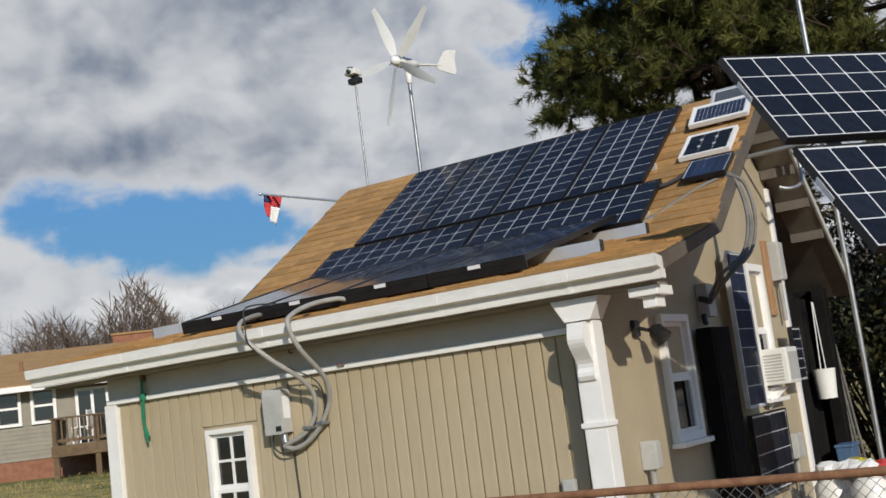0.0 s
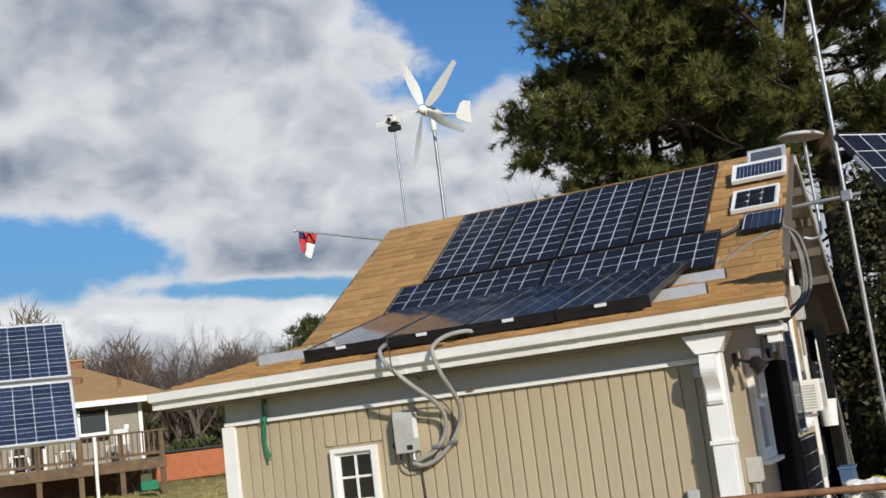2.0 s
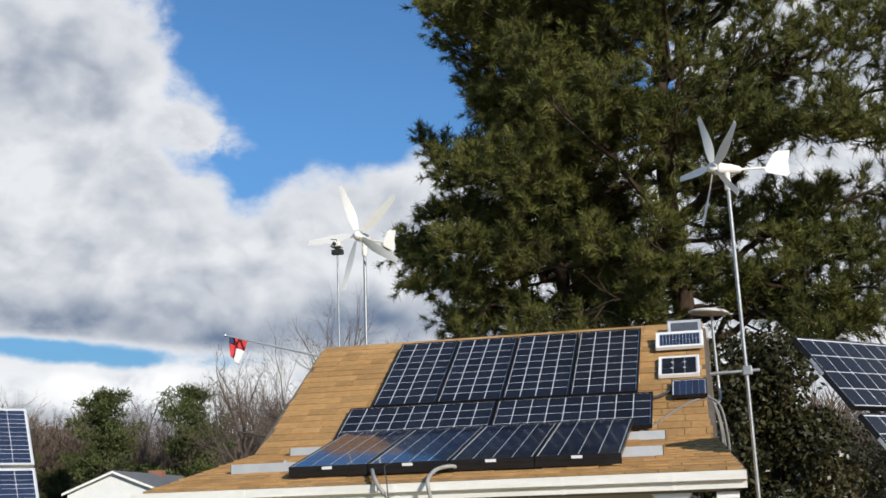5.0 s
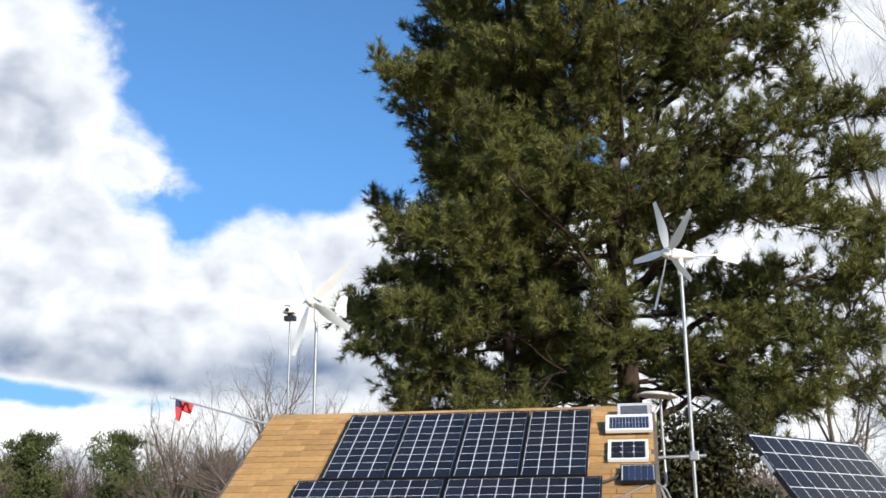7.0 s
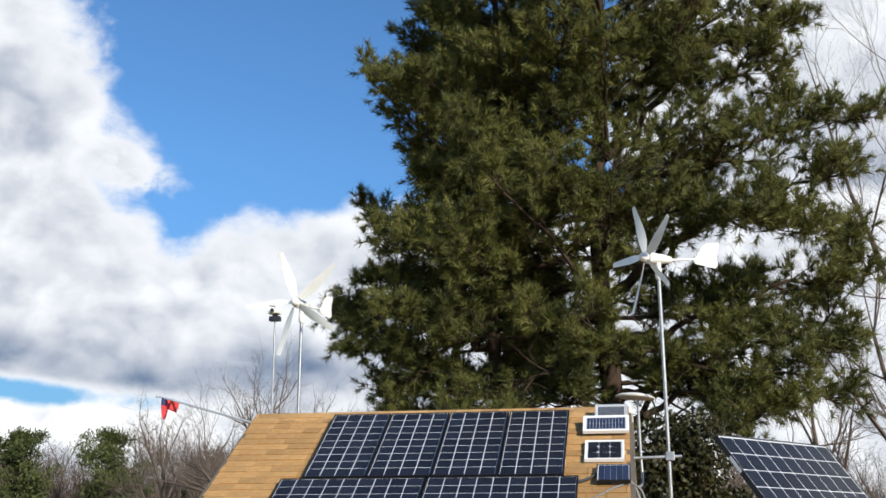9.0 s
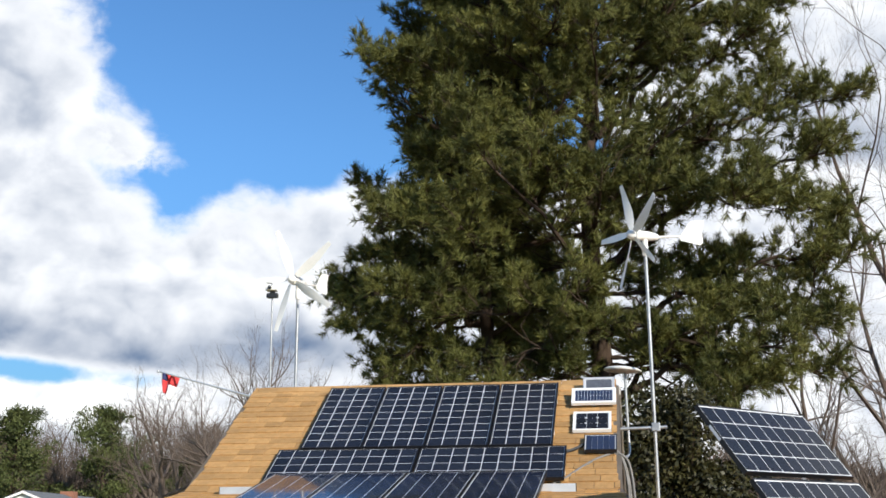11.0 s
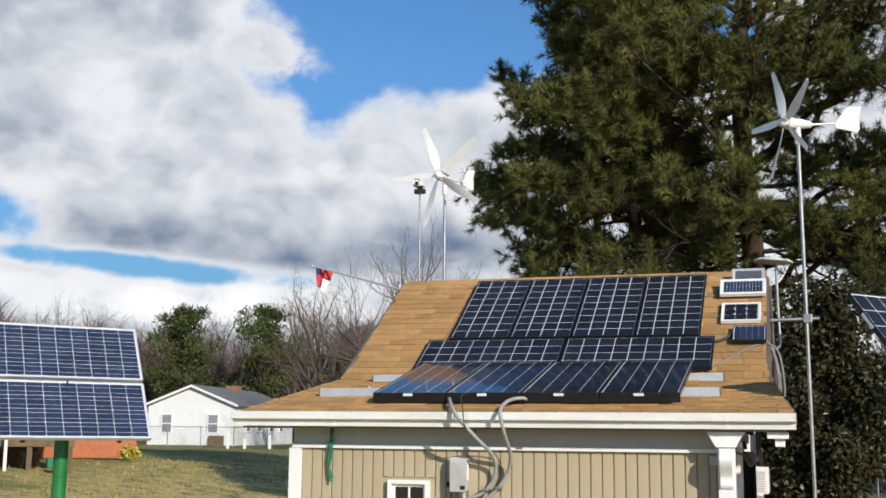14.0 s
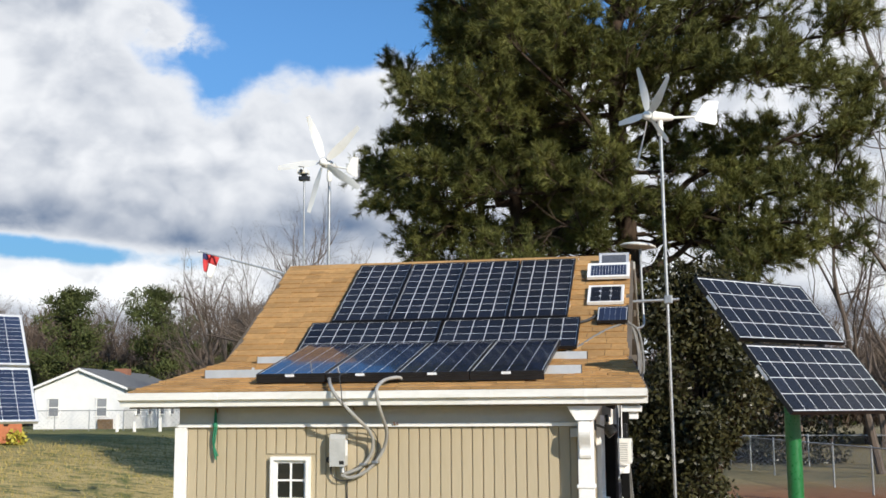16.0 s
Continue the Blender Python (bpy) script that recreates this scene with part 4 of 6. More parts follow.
def build_small_poles():
    s = thing("pole_camera", "small white camera with black mount on a thin pipe", "camera")
    part("pole", G().tube([(-0.10, 3.86, 0), (-0.12, 3.86, 5.33)], 0.012, 10), M["galv"], s, smooth=True)
    part("mount", G().box((-0.19, 3.82, 5.30), (-0.05, 3.90, 5.36)).box((-0.15, 3.83, 5.36), (-0.09, 3.89, 5.40)), M["black"], s, bevel=0.006)
    part("housing", G().box((-0.20, 3.78, 5.39), (-0.06, 3.92, 5.45)), M["plastic_white"], s, bevel=0.012)
    part("lens", G().lathe([(0.022, 0.0), (0.024, 0.03), (0.018, 0.035)], 12, Matrix.Translation((-0.13, 3.78, 5.42)) @ Matrix.Rotation(radians(90), 4, "X")), M["black"], s)
    part("sensor_arm", G().tube([(-0.13, 3.85, 5.45), (-0.13, 3.85, 5.49), (-0.20, 3.85, 5.50)], 0.006, 6), M["black"], s)
    # slanting flag staff and its limp flag
    f = thing("flag_staff", "slanting aluminium flagpole fixed to the gable end", "flagpole")
    a, b = Vector((-0.10, 3.49, 3.95)), Vector((-1.655, 3.93, 4.40))
    part("staff", G().tube([a, b], [0.015, 0.012], 10), M["alu"], f, smooth=True)
    part("socket", G().tube([a + (a - b) * 0.05, a + (b - a) * 0.06], 0.022, 10), M["galv"], f, smooth=True)
    part("finial", G().lathe([(0.004, -0.02), (0.02, -0.01), (0.02, 0.01), (0.004, 0.02)], 10, Matrix.Translation(b)), M["alu"], f, smooth=True)
    fl = thing("flag", "limp red, white and navy flag hanging from the slanting staff", "flag")
    p0 = a + (b - a) * 0.97
    n, rows = 14, 12
    for nm, mat, c0, c1, r0, r1 in (("canton", "navy", 0, 4, 0, 4), ("red_stripe", "red", 4, 14, 0, 5), ("red_hem", "red", 0, 4, 4, 12), ("white_stripe", "white_cloth", 4, 14, 5, 12)):
        g = G()
        cols = c1 - c0 + 1
        pts = []
        for r in range(r0, r1 + 1):
            for c in range(c0, c1 + 1):
                u, v = c / n, r / rows
                x = 0.23 * u * (1 - 0.25 * v) + 0.03 * v * math.sin(3 * u + 2)
                pts.append(p0 + Vector((x + 0.02, -0.035 * math.sin(u * 11 + v * 2.5), -0.012 - 0.34 * v * (0.75 + 0.25 * u) - 0.05 * u)))
        g.poly(pts, [(i * cols + j, i * cols + j + 1, (i + 1) * cols + j + 1, (i + 1) * cols + j) for i in range(r1 - r0) for j in range(cols - 1)])
        ob = part(nm, g, M[mat], fl, smooth=True)
        mod = ob.modifiers.new("thick", "SOLIDIFY")
        mod.thickness = 0.002
    # white dome on a bent pipe by the gable
    d = thing("dome_lamp", "shallow white dome on a bent grey pipe at the gable", "lamp")
    part("dome", G().lathe([(0.225, 0.0), (0.23, 0.012), (0.19, 0.035), (0.10, 0.052), (0.012, 0.058)], 24, Matrix.Translation((4.31, 3.94, 4.245)) @ Matrix.Rotation(0.08, 4, "Y")), M["plastic_white"], d, smooth=True)
    part("underside", G().lathe([(0.012, -0.02), (0.09, -0.02), (0.20, -0.003), (0.20, 0.0)], 24, Matrix.Translation((4.31, 3.94, 4.245)) @ Matrix.Rotation(0.08, 4, "Y")), M["plastic_white"], d, smooth=True)
    part("pipe", G().tube(smooth_path([(4.34, 3.94, 4.25), (4.34, 3.94, 3.9), (4.35, 3.93, 3.45), (4.35, 3.86, 3.25), (4.28, 3.75, 3.2), (4.2, 3.7, 3.22)]), 0.017, 10), M["galv"], d, smooth=True)
    br = thing("pole_bracket", "horizontal pipe clamping the turbine pole to the gable", "bracket")
    part("arm", G().tube([(3.96, 3.50, 3.50), (4.80, 3.58, 3.53)], 0.02, 10), M["galv"], br, smooth=True)
    part("clamp", G().box((4.62, 3.535, 3.48), (4.72, 3.605, 3.58)), M["galv"], br, bevel=0.008)
    part("flange", G().box((3.951, 3.44, 3.44), (3.965, 3.56, 3.56)), M["galv"], br)


build_small_poles()


# ---- conduits, boxes and rope on the front ----
def build_front_fittings():
    c = thing("conduit", "grey flexible conduit looping from the roof panels to the wall box", "conduit", group="front conduits")
    part("hose", G().tube(smooth_path([(1.44, 0.06, 2.49), (1.48, -0.03, 2.505), (1.60, -0.36, 2.43), (1.69, -0.44, 2.32), (1.82, -0.35, 2.16), (1.915, -0.2, 2.028), (1.937, -0.1, 1.916),
                                       (1.897, -0.055, 1.778), (1.798, -0.055, 1.668), (1.637, -0.06, 1.605)], 8), 0.0165, 12), M["conduit"], c, smooth=True)
    c = thing("conduit", "grey flexible conduit hanging over the gutter in a wide loop", "conduit", group="front conduits")
    part("hose", G().tube(smooth_path([(2.20, 0.05, 2.50), (2.15, -0.03, 2.512), (2.08, -0.2, 2.485), (2.06, -0.39, 2.42), (2.066, -0.45, 2.35), (2.083, -0.38, 2.2), (2.084, -0.16, 2.012),
                                       (2.039, -0.07, 1.858), (1.936, -0.055, 1.705), (1.815, -0.055, 1.61), (1.70, -0.055, 1.575), (1.615, -0.06, 1.60)], 8), 0.0165, 12), M["conduit"], c, smooth=True)
    for z, x in ((1.70, 1.83), (1.72, 1.95)):
        s = thing("conduit_strap", "small metal strap holding the conduit to the siding", "strap", group="conduit straps")
        part("strap", G().box((x - 0.03, -0.085, z - 0.012), (x + 0.03, -0.004, z + 0.012)), M["galv"], s, bevel=0.004)
    b = thing("disconnect_box", "grey metal electrical box screwed to the beige siding", "electrical box")
    part("body", G().box((1.525, -0.11, 1.685), (1.665, -0.005, 1.975)), M["box_grey"], b, bevel=0.008)
    part("cover", G().extrude([(1.518, -0.125, 1.68), (1.518, -0.125, 1.93), (1.518, -0.09, 1.985), (1.518, -0.111, 1.985), (1.518, -0.128, 1.94)][::-1], (0.154, 0, 0)), M["box_grey"], b)
    part("front_plate", G().box((1.518, -0.126, 1.682), (1.672, -0.111, 1.94)), M["box_grey"], b, bevel=0.004)
    part("data_plate", G().box((1.615, -0.129, 1.70), (1.66, -0.1265, 1.735)), M["black"], b, "small black data plate")
    part("side_label", G().box((1.6665, -0.10, 1.78), (1.669, -0.03, 1.93)), M["label"], b)
    part("knob", G().lathe([(0.03, 0), (0.034, 0.02), (0.026, 0.05)], 14, Matrix.Translation((1.524, -0.06, 1.74)) @ Matrix.Rotation(radians(-90), 4, "Y")), M["black"], b, smooth=True)
    part("fitting", G().tube([(1.62, -0.06, 1.69), (1.63, -0.06, 1.62)], 0.026, 12), M["galv"], b, smooth=True)
    w = thing("loose_wire", "thin dark wires hanging in loops round the conduit", "wire")
    part("wire", G().tube(smooth_path([(1.50, -0.02, 1.70), (1.52, -0.05, 1.60), (1.60, -0.06, 1.55), (1.72, -0.05, 1.56), (1.80, -0.05, 1.64), (1.90, -0.04, 1.76)]), 0.006, 6), M["rubber"], w, smooth=True)
    part("wire", G().tube(smooth_path([(1.66, -0.02, 1.55), (1.67, -0.012, 1.2), (1.70, -0.012, 0.6), (1.70, -0.012, 0.2)]), 0.006, 6), M["rubber"], w, smooth=True)
    part("wire", G().tube(smooth_path([(1.66, -0.05, 2.56), (1.70, -0.40, 2.52), (1.735, -0.47, 2.40), (1.75, -0.45, 2.25), (1.80, -0.2, 2.12), (1.93, -0.05, 2.0), (1.97, -0.03, 1.85), (1.92, -0.03, 1.72)]), 0.005, 6), M["rubber"], w, smooth=True)
    r = thing("rope", "knotted green rope hanging from a hook under the eaves", "rope")
    part("strand", G().tube(smooth_path([(0.33, -0.045, 2.22), (0.325, -0.05, 2.05), (0.31, -0.045, 1.92), (0.335, -0.045, 1.82), (0.36, -0.045, 1.775)]), 0.011, 8), M["rope"], r, smooth=True)
    part("strand", G().tube(smooth_path([(0.335, -0.055, 2.22), (0.345, -0.06, 2.06), (0.335, -0.055, 1.94), (0.32, -0.05, 1.84), (0.345, -0.05, 1.74)]), 0.009, 8), M["rope"], r, smooth=True)
    part("knot", G().lathe([(0.008, -0.03), (0.026, -0.015), (0.026, 0.015), (0.008, 0.03)], 8, Matrix.Translation((0.33, -0.05, 2.07))), M["rope"], r, smooth=True)
    part("hook", G().box((0.325, -0.06, 2.19), (0.345, -0.021, 2.27)), M["rust"], r)
    for x, z in ((1.735, 2.21), (2.13, 2.07), (2.16, 2.07)):
        h = thing("screw_hook", "small rusty hook in the frieze", "hook", group="small hooks")
        part("hook", G().tube([(x, -0.019, z), (x, -0.05, z), (x, -0.06, z + 0.02)], 0.006, 6), M["rust"], h)
    o = thing("outlet_box", "small grey outlet box low on the beige siding", "electrical box")
    part("cover", G().box((3.62, -0.05, 1.10), (3.70, -0.005, 1.22)), M["box_grey"], o, bevel=0.01)


build_front_fittings()


# ---- fittings of the right-hand side wall ----
def build_side_fittings():
    east = axes_pose((WX1, 0, 0), (0, 1, 0), (-1, 0, 0), (0, 0, 1))       # x along the wall, z up, -y out of it
    w1 = thing("side_window", "white double-hung window in the shaded side wall", "window", east @ Matrix.Translation((1.00, 0, 1.36)))
    window_unit("window_frame", w1, Matrix(), 0.42, 0.73, 1, 1, "white window frame", trim=0.05)
    w2 = thing("side_window", "white window holding an air conditioner", "window", east @ Matrix.Translation((3.10, 0, 1.53)))
    window_unit("window_frame", w2, Matrix(), 0.36, 0.98, 1, 1, "white window frame")
    ac = thing("air_conditioner", "white window air conditioner jutting from the side wall", "air conditioner")
    part("case", G().box((3.97, 3.08, 1.57), (4.19, 3.42, 1.86)), M["plastic_white"], ac, bevel=0.012)
    for i in range(9):
        part("louvre", G().box((4.00, 3.074, 1.60 + 0.025 * i), (4.15, 3.0795, 1.612 + 0.025 * i)), M["box_grey"], ac)
    part("grille", G().box((4.191, 3.12, 1.60), (4.194, 3.39, 1.82)), M["box_grey"], ac)
    part("support", G().extrude([(3.965, 3.16, 1.55), (4.14, 3.16, 1.55), (3.965, 3.16, 1.38)], (0, 0.03, 0)), M["white"], ac)
    # tall black collector box
    c = thing("solar_air_heater", "tall black box collector standing against the side wall", "collector")
    part("box", G().box((3.98, 1.62, 0.15), (4.09, 2.04, 2.04)), M["tarp"], c, bevel=0.006)
    part("glazing", G().box((4.091, 1.66, 0.2), (4.096, 2.0, 2.0)), M["tarp"], c, "dull black face")
    part("leg", G().box((4.0, 1.64, 0), (4.08, 1.70, 0.15)), M["black"], c)
    part("leg", G().box((4.0, 1.96, 0), (4.08, 2.02, 0.15)), M["black"], c)
    # panels fixed to the wall
    wall = axes_pose((WX1 + 0.06, 0, 0), (0, 1, 0), (0, 0, 1), (1, 0, 0))
    solar_panel("wall_photovoltaic_module", "narrow upright solar panel fixed to the side wall", 0.44, 1.19, 2, 8, wall @ Matrix.Translation((2.30, 1.43, 0.06)) @ Matrix.Rotation(0.0, 4, "Z"), "alu", "cell_blue", "wall panels")
    solar_panel("wall_photovoltaic_module", "dark solar panel fixed low on the side wall", 0.95, 0.60, 6, 4, wall @ Matrix.Translation((2.36, 0.78, 0.04)), "frame_black", "cell", "wall panels")
    solar_panel("wall_photovoltaic_module", "small dark solar panel near the rear corner", 0.30, 0.46, 3, 5, wall @ Matrix.Translation((3.66, 1.57, 0.10)), "frame_black", "cell", "wall panels")
    for nm, y, z, w, h, lab in (("meter_box", 3.50, 0.95, 0.18, 0.20, "grey meter box on the side wall"), ("breaker_box", 0.38, 1.20, 0.075, 0.17, "grey electrical box on the side wall"),
                                ("breaker_box", 3.90, 2.45, 0.14, 0.34, "grey electrical box high under the gable")):
        b = thing(nm, lab, "electrical box")
        part("body", G().box((WX1 + 0.001, y, z), (WX1 + 0.10, y + w, z + h)), M["box_grey"], b, bevel=0.008)
        part("lid", G().box((WX1 + 0.101, y + 0.008, z + 0.01), (WX1 + 0.108, y + w - 0.008, z + h - 0.01)), M["box_grey"], b)
        part("riser", G().tube([(WX1 + 0.05, y + w / 2, z), (WX1 + 0.05, y + w / 2, 0.02 if z < 2 else 2.1)], 0.02, 10), M["conduit"], b, smooth=True)
    # a floodlight near the front corner; its bracket is black to paint in shadow
    fl = thing("flood_lamp", "small dark floodlight on the side wall by the corner post", "lamp")
    part("bracket", G().box((WX1 + 0.001, 0.52, 2.0), (WX1 + 0.03, 0.60, 2.10)).tube([(WX1 + 0.03, 0.56, 2.05), (WX1 + 0.12, 0.56, 2.02)], 0.012, 8), M["black"], fl)
    part("head", G().lathe([(0.02, -0.06), (0.05, -0.03), (0.06, 0.05), (0.05, 0.055)], 14, Matrix.Translation((WX1 + 0.16, 0.56, 2.0)) @ Matrix.Rotation(radians(140), 4, "Y")), M["black"], fl, smooth=True)
    # thick bundle of conduits from the roof round the rake to a junction
    for k, (dx, dz) in enumerate(((0.0, 0.0), (0.035, 0.02), (-0.02, 0.04))):
        cb = thing("conduit", "grey conduit bundle curving over the roof edge to the side wall", "conduit", group="gable conduits")
        start = [(3.60, 1.62, 2.81), (3.72, 1.72, 2.87), (3.90, 1.92, 3.0), (4.06, 2.04, 3.09)] if k == 0 else [(4.02, 2.20, 3.17 + dz), (4.10, 2.16, 3.16 + dz)]
        part("hose", G().tube(smooth_path(start + [(4.22, 2.12, 3.13 + dz), (4.31 + dx, 2.12, 3.04 + dz), (4.36 + dx, 2.08, 2.78 + dz), (4.35 + dx, 1.88, 2.54),
                                                   (4.2 + dx, 1.78, 2.36 + dz), (4.04, 1.86, 2.22 + dz)], 7), 0.013, 10), M["hose"], cb, smooth=True)
    jb = thing("junction_box", "cluster of dark fittings and a grey box under the eave return", "electrical box")
    part("body", G().box((WX1 + 0.001, 1.82, 2.12), (WX1 + 0.09, 1.98, 2.36)), M["box_grey"], jb, bevel=0.008)
    part("gland", G().tube([(WX1 + 0.05, 1.80, 2.14), (WX1 + 0.06, 1.78, 2.07)], 0.02, 10), M["black"], jb, smooth=True)
    part("gland", G().tube([(WX1 + 0.06, 1.74, 2.25), (WX1 + 0.14, 1.70, 2.22)], 0.024, 10), M["black"], jb, smooth=True)
    cc = thing("roof_cable", "pair of dark cables running to the small panels", "cable")
    for k in range(2):
        part("cable", G().tube(smooth_path([(3.58, 2.12 + 0.04 * k, 3.17), (3.68, 2.10 + 0.04 * k, 3.16), (3.80, 2.16 + 0.03 * k, 3.19), (3.95, 2.28, 3.28)]), 0.016, 8), M["rubber"], cc, smooth=True)
    lp = thing("wood_strip", "tan wooden strip hanging on the side wall", "board")
    part("strip", G().box((WX1 + 0.002, 3.72, 2.15), (WX1 + 0.03, 3.84, 2.80)), M["wood_tan"], lp, bevel=0.004)
    # under the rear lean-to; the black sheet is added in place of deep shade
    tp = thing("tarpaulin", "black sheet added for the shade under the rear lean-to roof", "tarp")
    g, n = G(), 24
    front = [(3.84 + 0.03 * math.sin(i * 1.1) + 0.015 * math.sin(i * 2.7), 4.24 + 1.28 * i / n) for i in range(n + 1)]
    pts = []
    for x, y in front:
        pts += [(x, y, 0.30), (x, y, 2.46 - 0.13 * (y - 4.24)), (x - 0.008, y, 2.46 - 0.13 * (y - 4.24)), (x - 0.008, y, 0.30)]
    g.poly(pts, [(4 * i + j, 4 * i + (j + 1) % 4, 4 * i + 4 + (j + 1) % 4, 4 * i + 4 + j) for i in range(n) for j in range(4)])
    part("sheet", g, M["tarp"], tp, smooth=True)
    bk = thing("bucket", "white plastic bucket hung on cords under the rear lean-to", "bucket")
    bx, by = 3.98, 5.1
    part("pail", G().lathe([(0.088, 1.36), (0.104, 1.60), (0.109, 1.64), (0.099, 1.635), (0.08, 1.39)], 18, Matrix.Translation((bx, by, 0))), M["plastic_white"], bk, smooth=True)
    for a in (-0.10, 0.10):
        part("cord", G().tube([(bx, by + a, 1.63), (bx, by + a * 0.2, 2.28)], 0.006, 6), M["white_cloth"], bk)
    for k in range(5):
        tl = thing("garden_tool", "long-handled garden tool leaning under the lean-to", "tool", group="leaning tools")
        part("handle", G().tube([(4.02 + 0.03 * k, 5.36 + 0.10 * k, 0.02), (3.98 + 0.01 * k, 5.36 + 0.05 * k, 1.8 + 0.06 * (k % 3))], 0.014, 8), M["canvas"], tl, smooth=True)
    bn = thing("storage_bin", "blue plastic bin with a lid behind the shed", "bin")
    part("tub", G().poly([(4.02, 4.98, 0.45), (4.13, 4.98, 0.45), (4.13, 5.20, 0.45), (4.02, 5.20, 0.45), (4.00, 4.95, 0.90), (4.15, 4.95, 0.90), (4.15, 5.23, 0.90), (4.00, 5.23, 0.90)],
                         [(0, 3, 2, 1), (4, 5, 6, 7), (0, 1, 5, 4), (1, 2, 6, 5), (2, 3, 7, 6), (3, 0, 4, 7)]), M["blue_bin"], bn, bevel=0.01)
    part("lid", G().box((3.99, 4.94, 0.90), (4.165, 5.245, 0.93)), M["blue_bin"], bn, bevel=0.01)
    bn2 = thing("work_bench", "low weathered wooden bench under the blue bin", "bench")
    part("top", G().box((3.7, 4.85, 0.41), (4.45, 5.4, 0.45)), M["deckwood"], bn2, bevel=0.004)
    for x, y in ((3.74, 4.89), (4.41, 4.89), (3.74, 5.36), (4.41, 5.36)):
        part("leg", G().box((x - 0.03, y - 0.03, 0), (x + 0.03, y + 0.03, 0.41)), M["deckwood"], bn2)
    rng = random.Random(3)
    for k, (x, y) in enumerate(((4.34, 3.25), (4.66, 3.05), (4.98, 3.2), (4.52, 3.42))):
        q = thing("plastic_drum", "tall white plastic drum standing behind the fence", "drum", pose(x, y, 0, 0, 0, 40 * k), group="plastic drums")
        part("body", G().lathe([(0.135, 0.0), (0.145, 0.03), (0.148, 0.38), (0.152, 0.40), (0.148, 0.42), (0.146, 0.74), (0.12, 0.78), (0.05, 0.79)], 18), M["plastic_white"], q, smooth=True)
        part("lid", G().lathe([(0.10, 0.782), (0.105, 0.80), (0.03, 0.806)], 16), M["white"], q, smooth=True)
    for k, (x, y, c) in enumerate(((4.36, 3.22, "white_cloth"), (4.52, 3.40, "yellow_bush"), (4.64, 3.06, "white_cloth"), (4.79, 3.14, "red"), (4.96, 3.18, "white_cloth"), (4.50, 3.20, "white_cloth"))):
        q = thing("plastic_bag", "crumpled plastic bag lying on the white drums", "bag", pose(x, y, 0.865, 0, 0, 70 * k), group="crumpled bags")
        g, prof = G(), []
        for i in range(7):
            prof.append((max(0.13 * math.sin(math.pi * i / 6), 0.01), 0.065 * -math.cos(math.pi * i / 6)))
        g.lathe(prof, 14)
        g.v = [tuple(Vector(v) * (1.0 + 0.45 * noise.noise(Vector(v) * 16 + Vector((k * 3.1, 0, 0))))) for v in g.v]
        part("bag", g, M[c], q)


build_side_fittings()


# ---- near fence with a rusty top rail ----
def chain_fence(name, label, a, b, height, posts, rail_mat, post_mat, pitch=0.06, wire=0.0016, z0=0.02, mesh_from=None):
    f = thing(name, label, "fence")
    a, b = Vector(a), Vector(b)
    d = (b - a)
    L = d.length
    d.normalize()
    up_ = Vector((0, 0, 1))
    part("top_rail", G().tube([a + up_ * height - d * 0.05, b + up_ * height + d * 0.05], 0.021, 12), M[rail_mat], f, smooth=True)
    for k in range(posts):
        p = a + d * (L * k / (posts - 1))
        part("post", G().tube([p, p + up_ * (height + 0.03)], 0.028, 12), M[post_mat], f, smooth=True)
        part("post_cap", G().lathe([(0.034, -0.02), (0.034, 0.01), (0.012, 0.035)], 12, Matrix.Translation(p + up_ * (height + 0.03))), M[post_mat], f, smooth=True)
    g = G()
    low = mesh_from if mesh_from is not None else z0
    n = int(L / pitch)
    hh = height - low - 0.01
    for i in range(-int(hh / pitch), n):
        for sgn in (1, -1):
            s0, s1, h0, h1 = i * pitch, i * pitch + hh, low, low + hh
            if s0 < 0:
                h0, s0 = low - s0, 0
            if s1 > L:
                h1, s1 = low + (L - i * pitch), L
            if s1 <= s0:
                continue
            if sgn < 0:
                h0, h1 = low + hh - (h0 - low), low + hh - (h1 - low)
            off = d.cross(up_) * (0.002 * sgn)
            g.tube([a + d * s0 + up_ * h0 + off, a + d * s1 + up_ * h1 + off], wire, 3, caps=False)
    tagged(part("chain_link", g, M["galv"], f), kind="stuff")
    return f


chain_fence("chain_link_fence", "chain-link fence with a rusty top rail in front of the shed", (2.6, -0.80, 0), (7.6, -0.76, 0), 1.20, 2, "rust", "rust", 0.055, 0.0018, mesh_from=0.5)
chain_fence("chain_link_fence", "far galvanised chain-link fence along the bare ground", (6.5, 36.0, 0.0), (12.5, 6.0, 0.0), 1.2, 11, "galv", "galv", 0.16, 0.003)
chain_fence("chain_link_fence", "galvanised chain-link fence across the bare field", (6.5, 36.0, 0.0), (30.0, 37.0, 0.0), 1.2, 9, "galv", "galv", 0.2, 0.003)


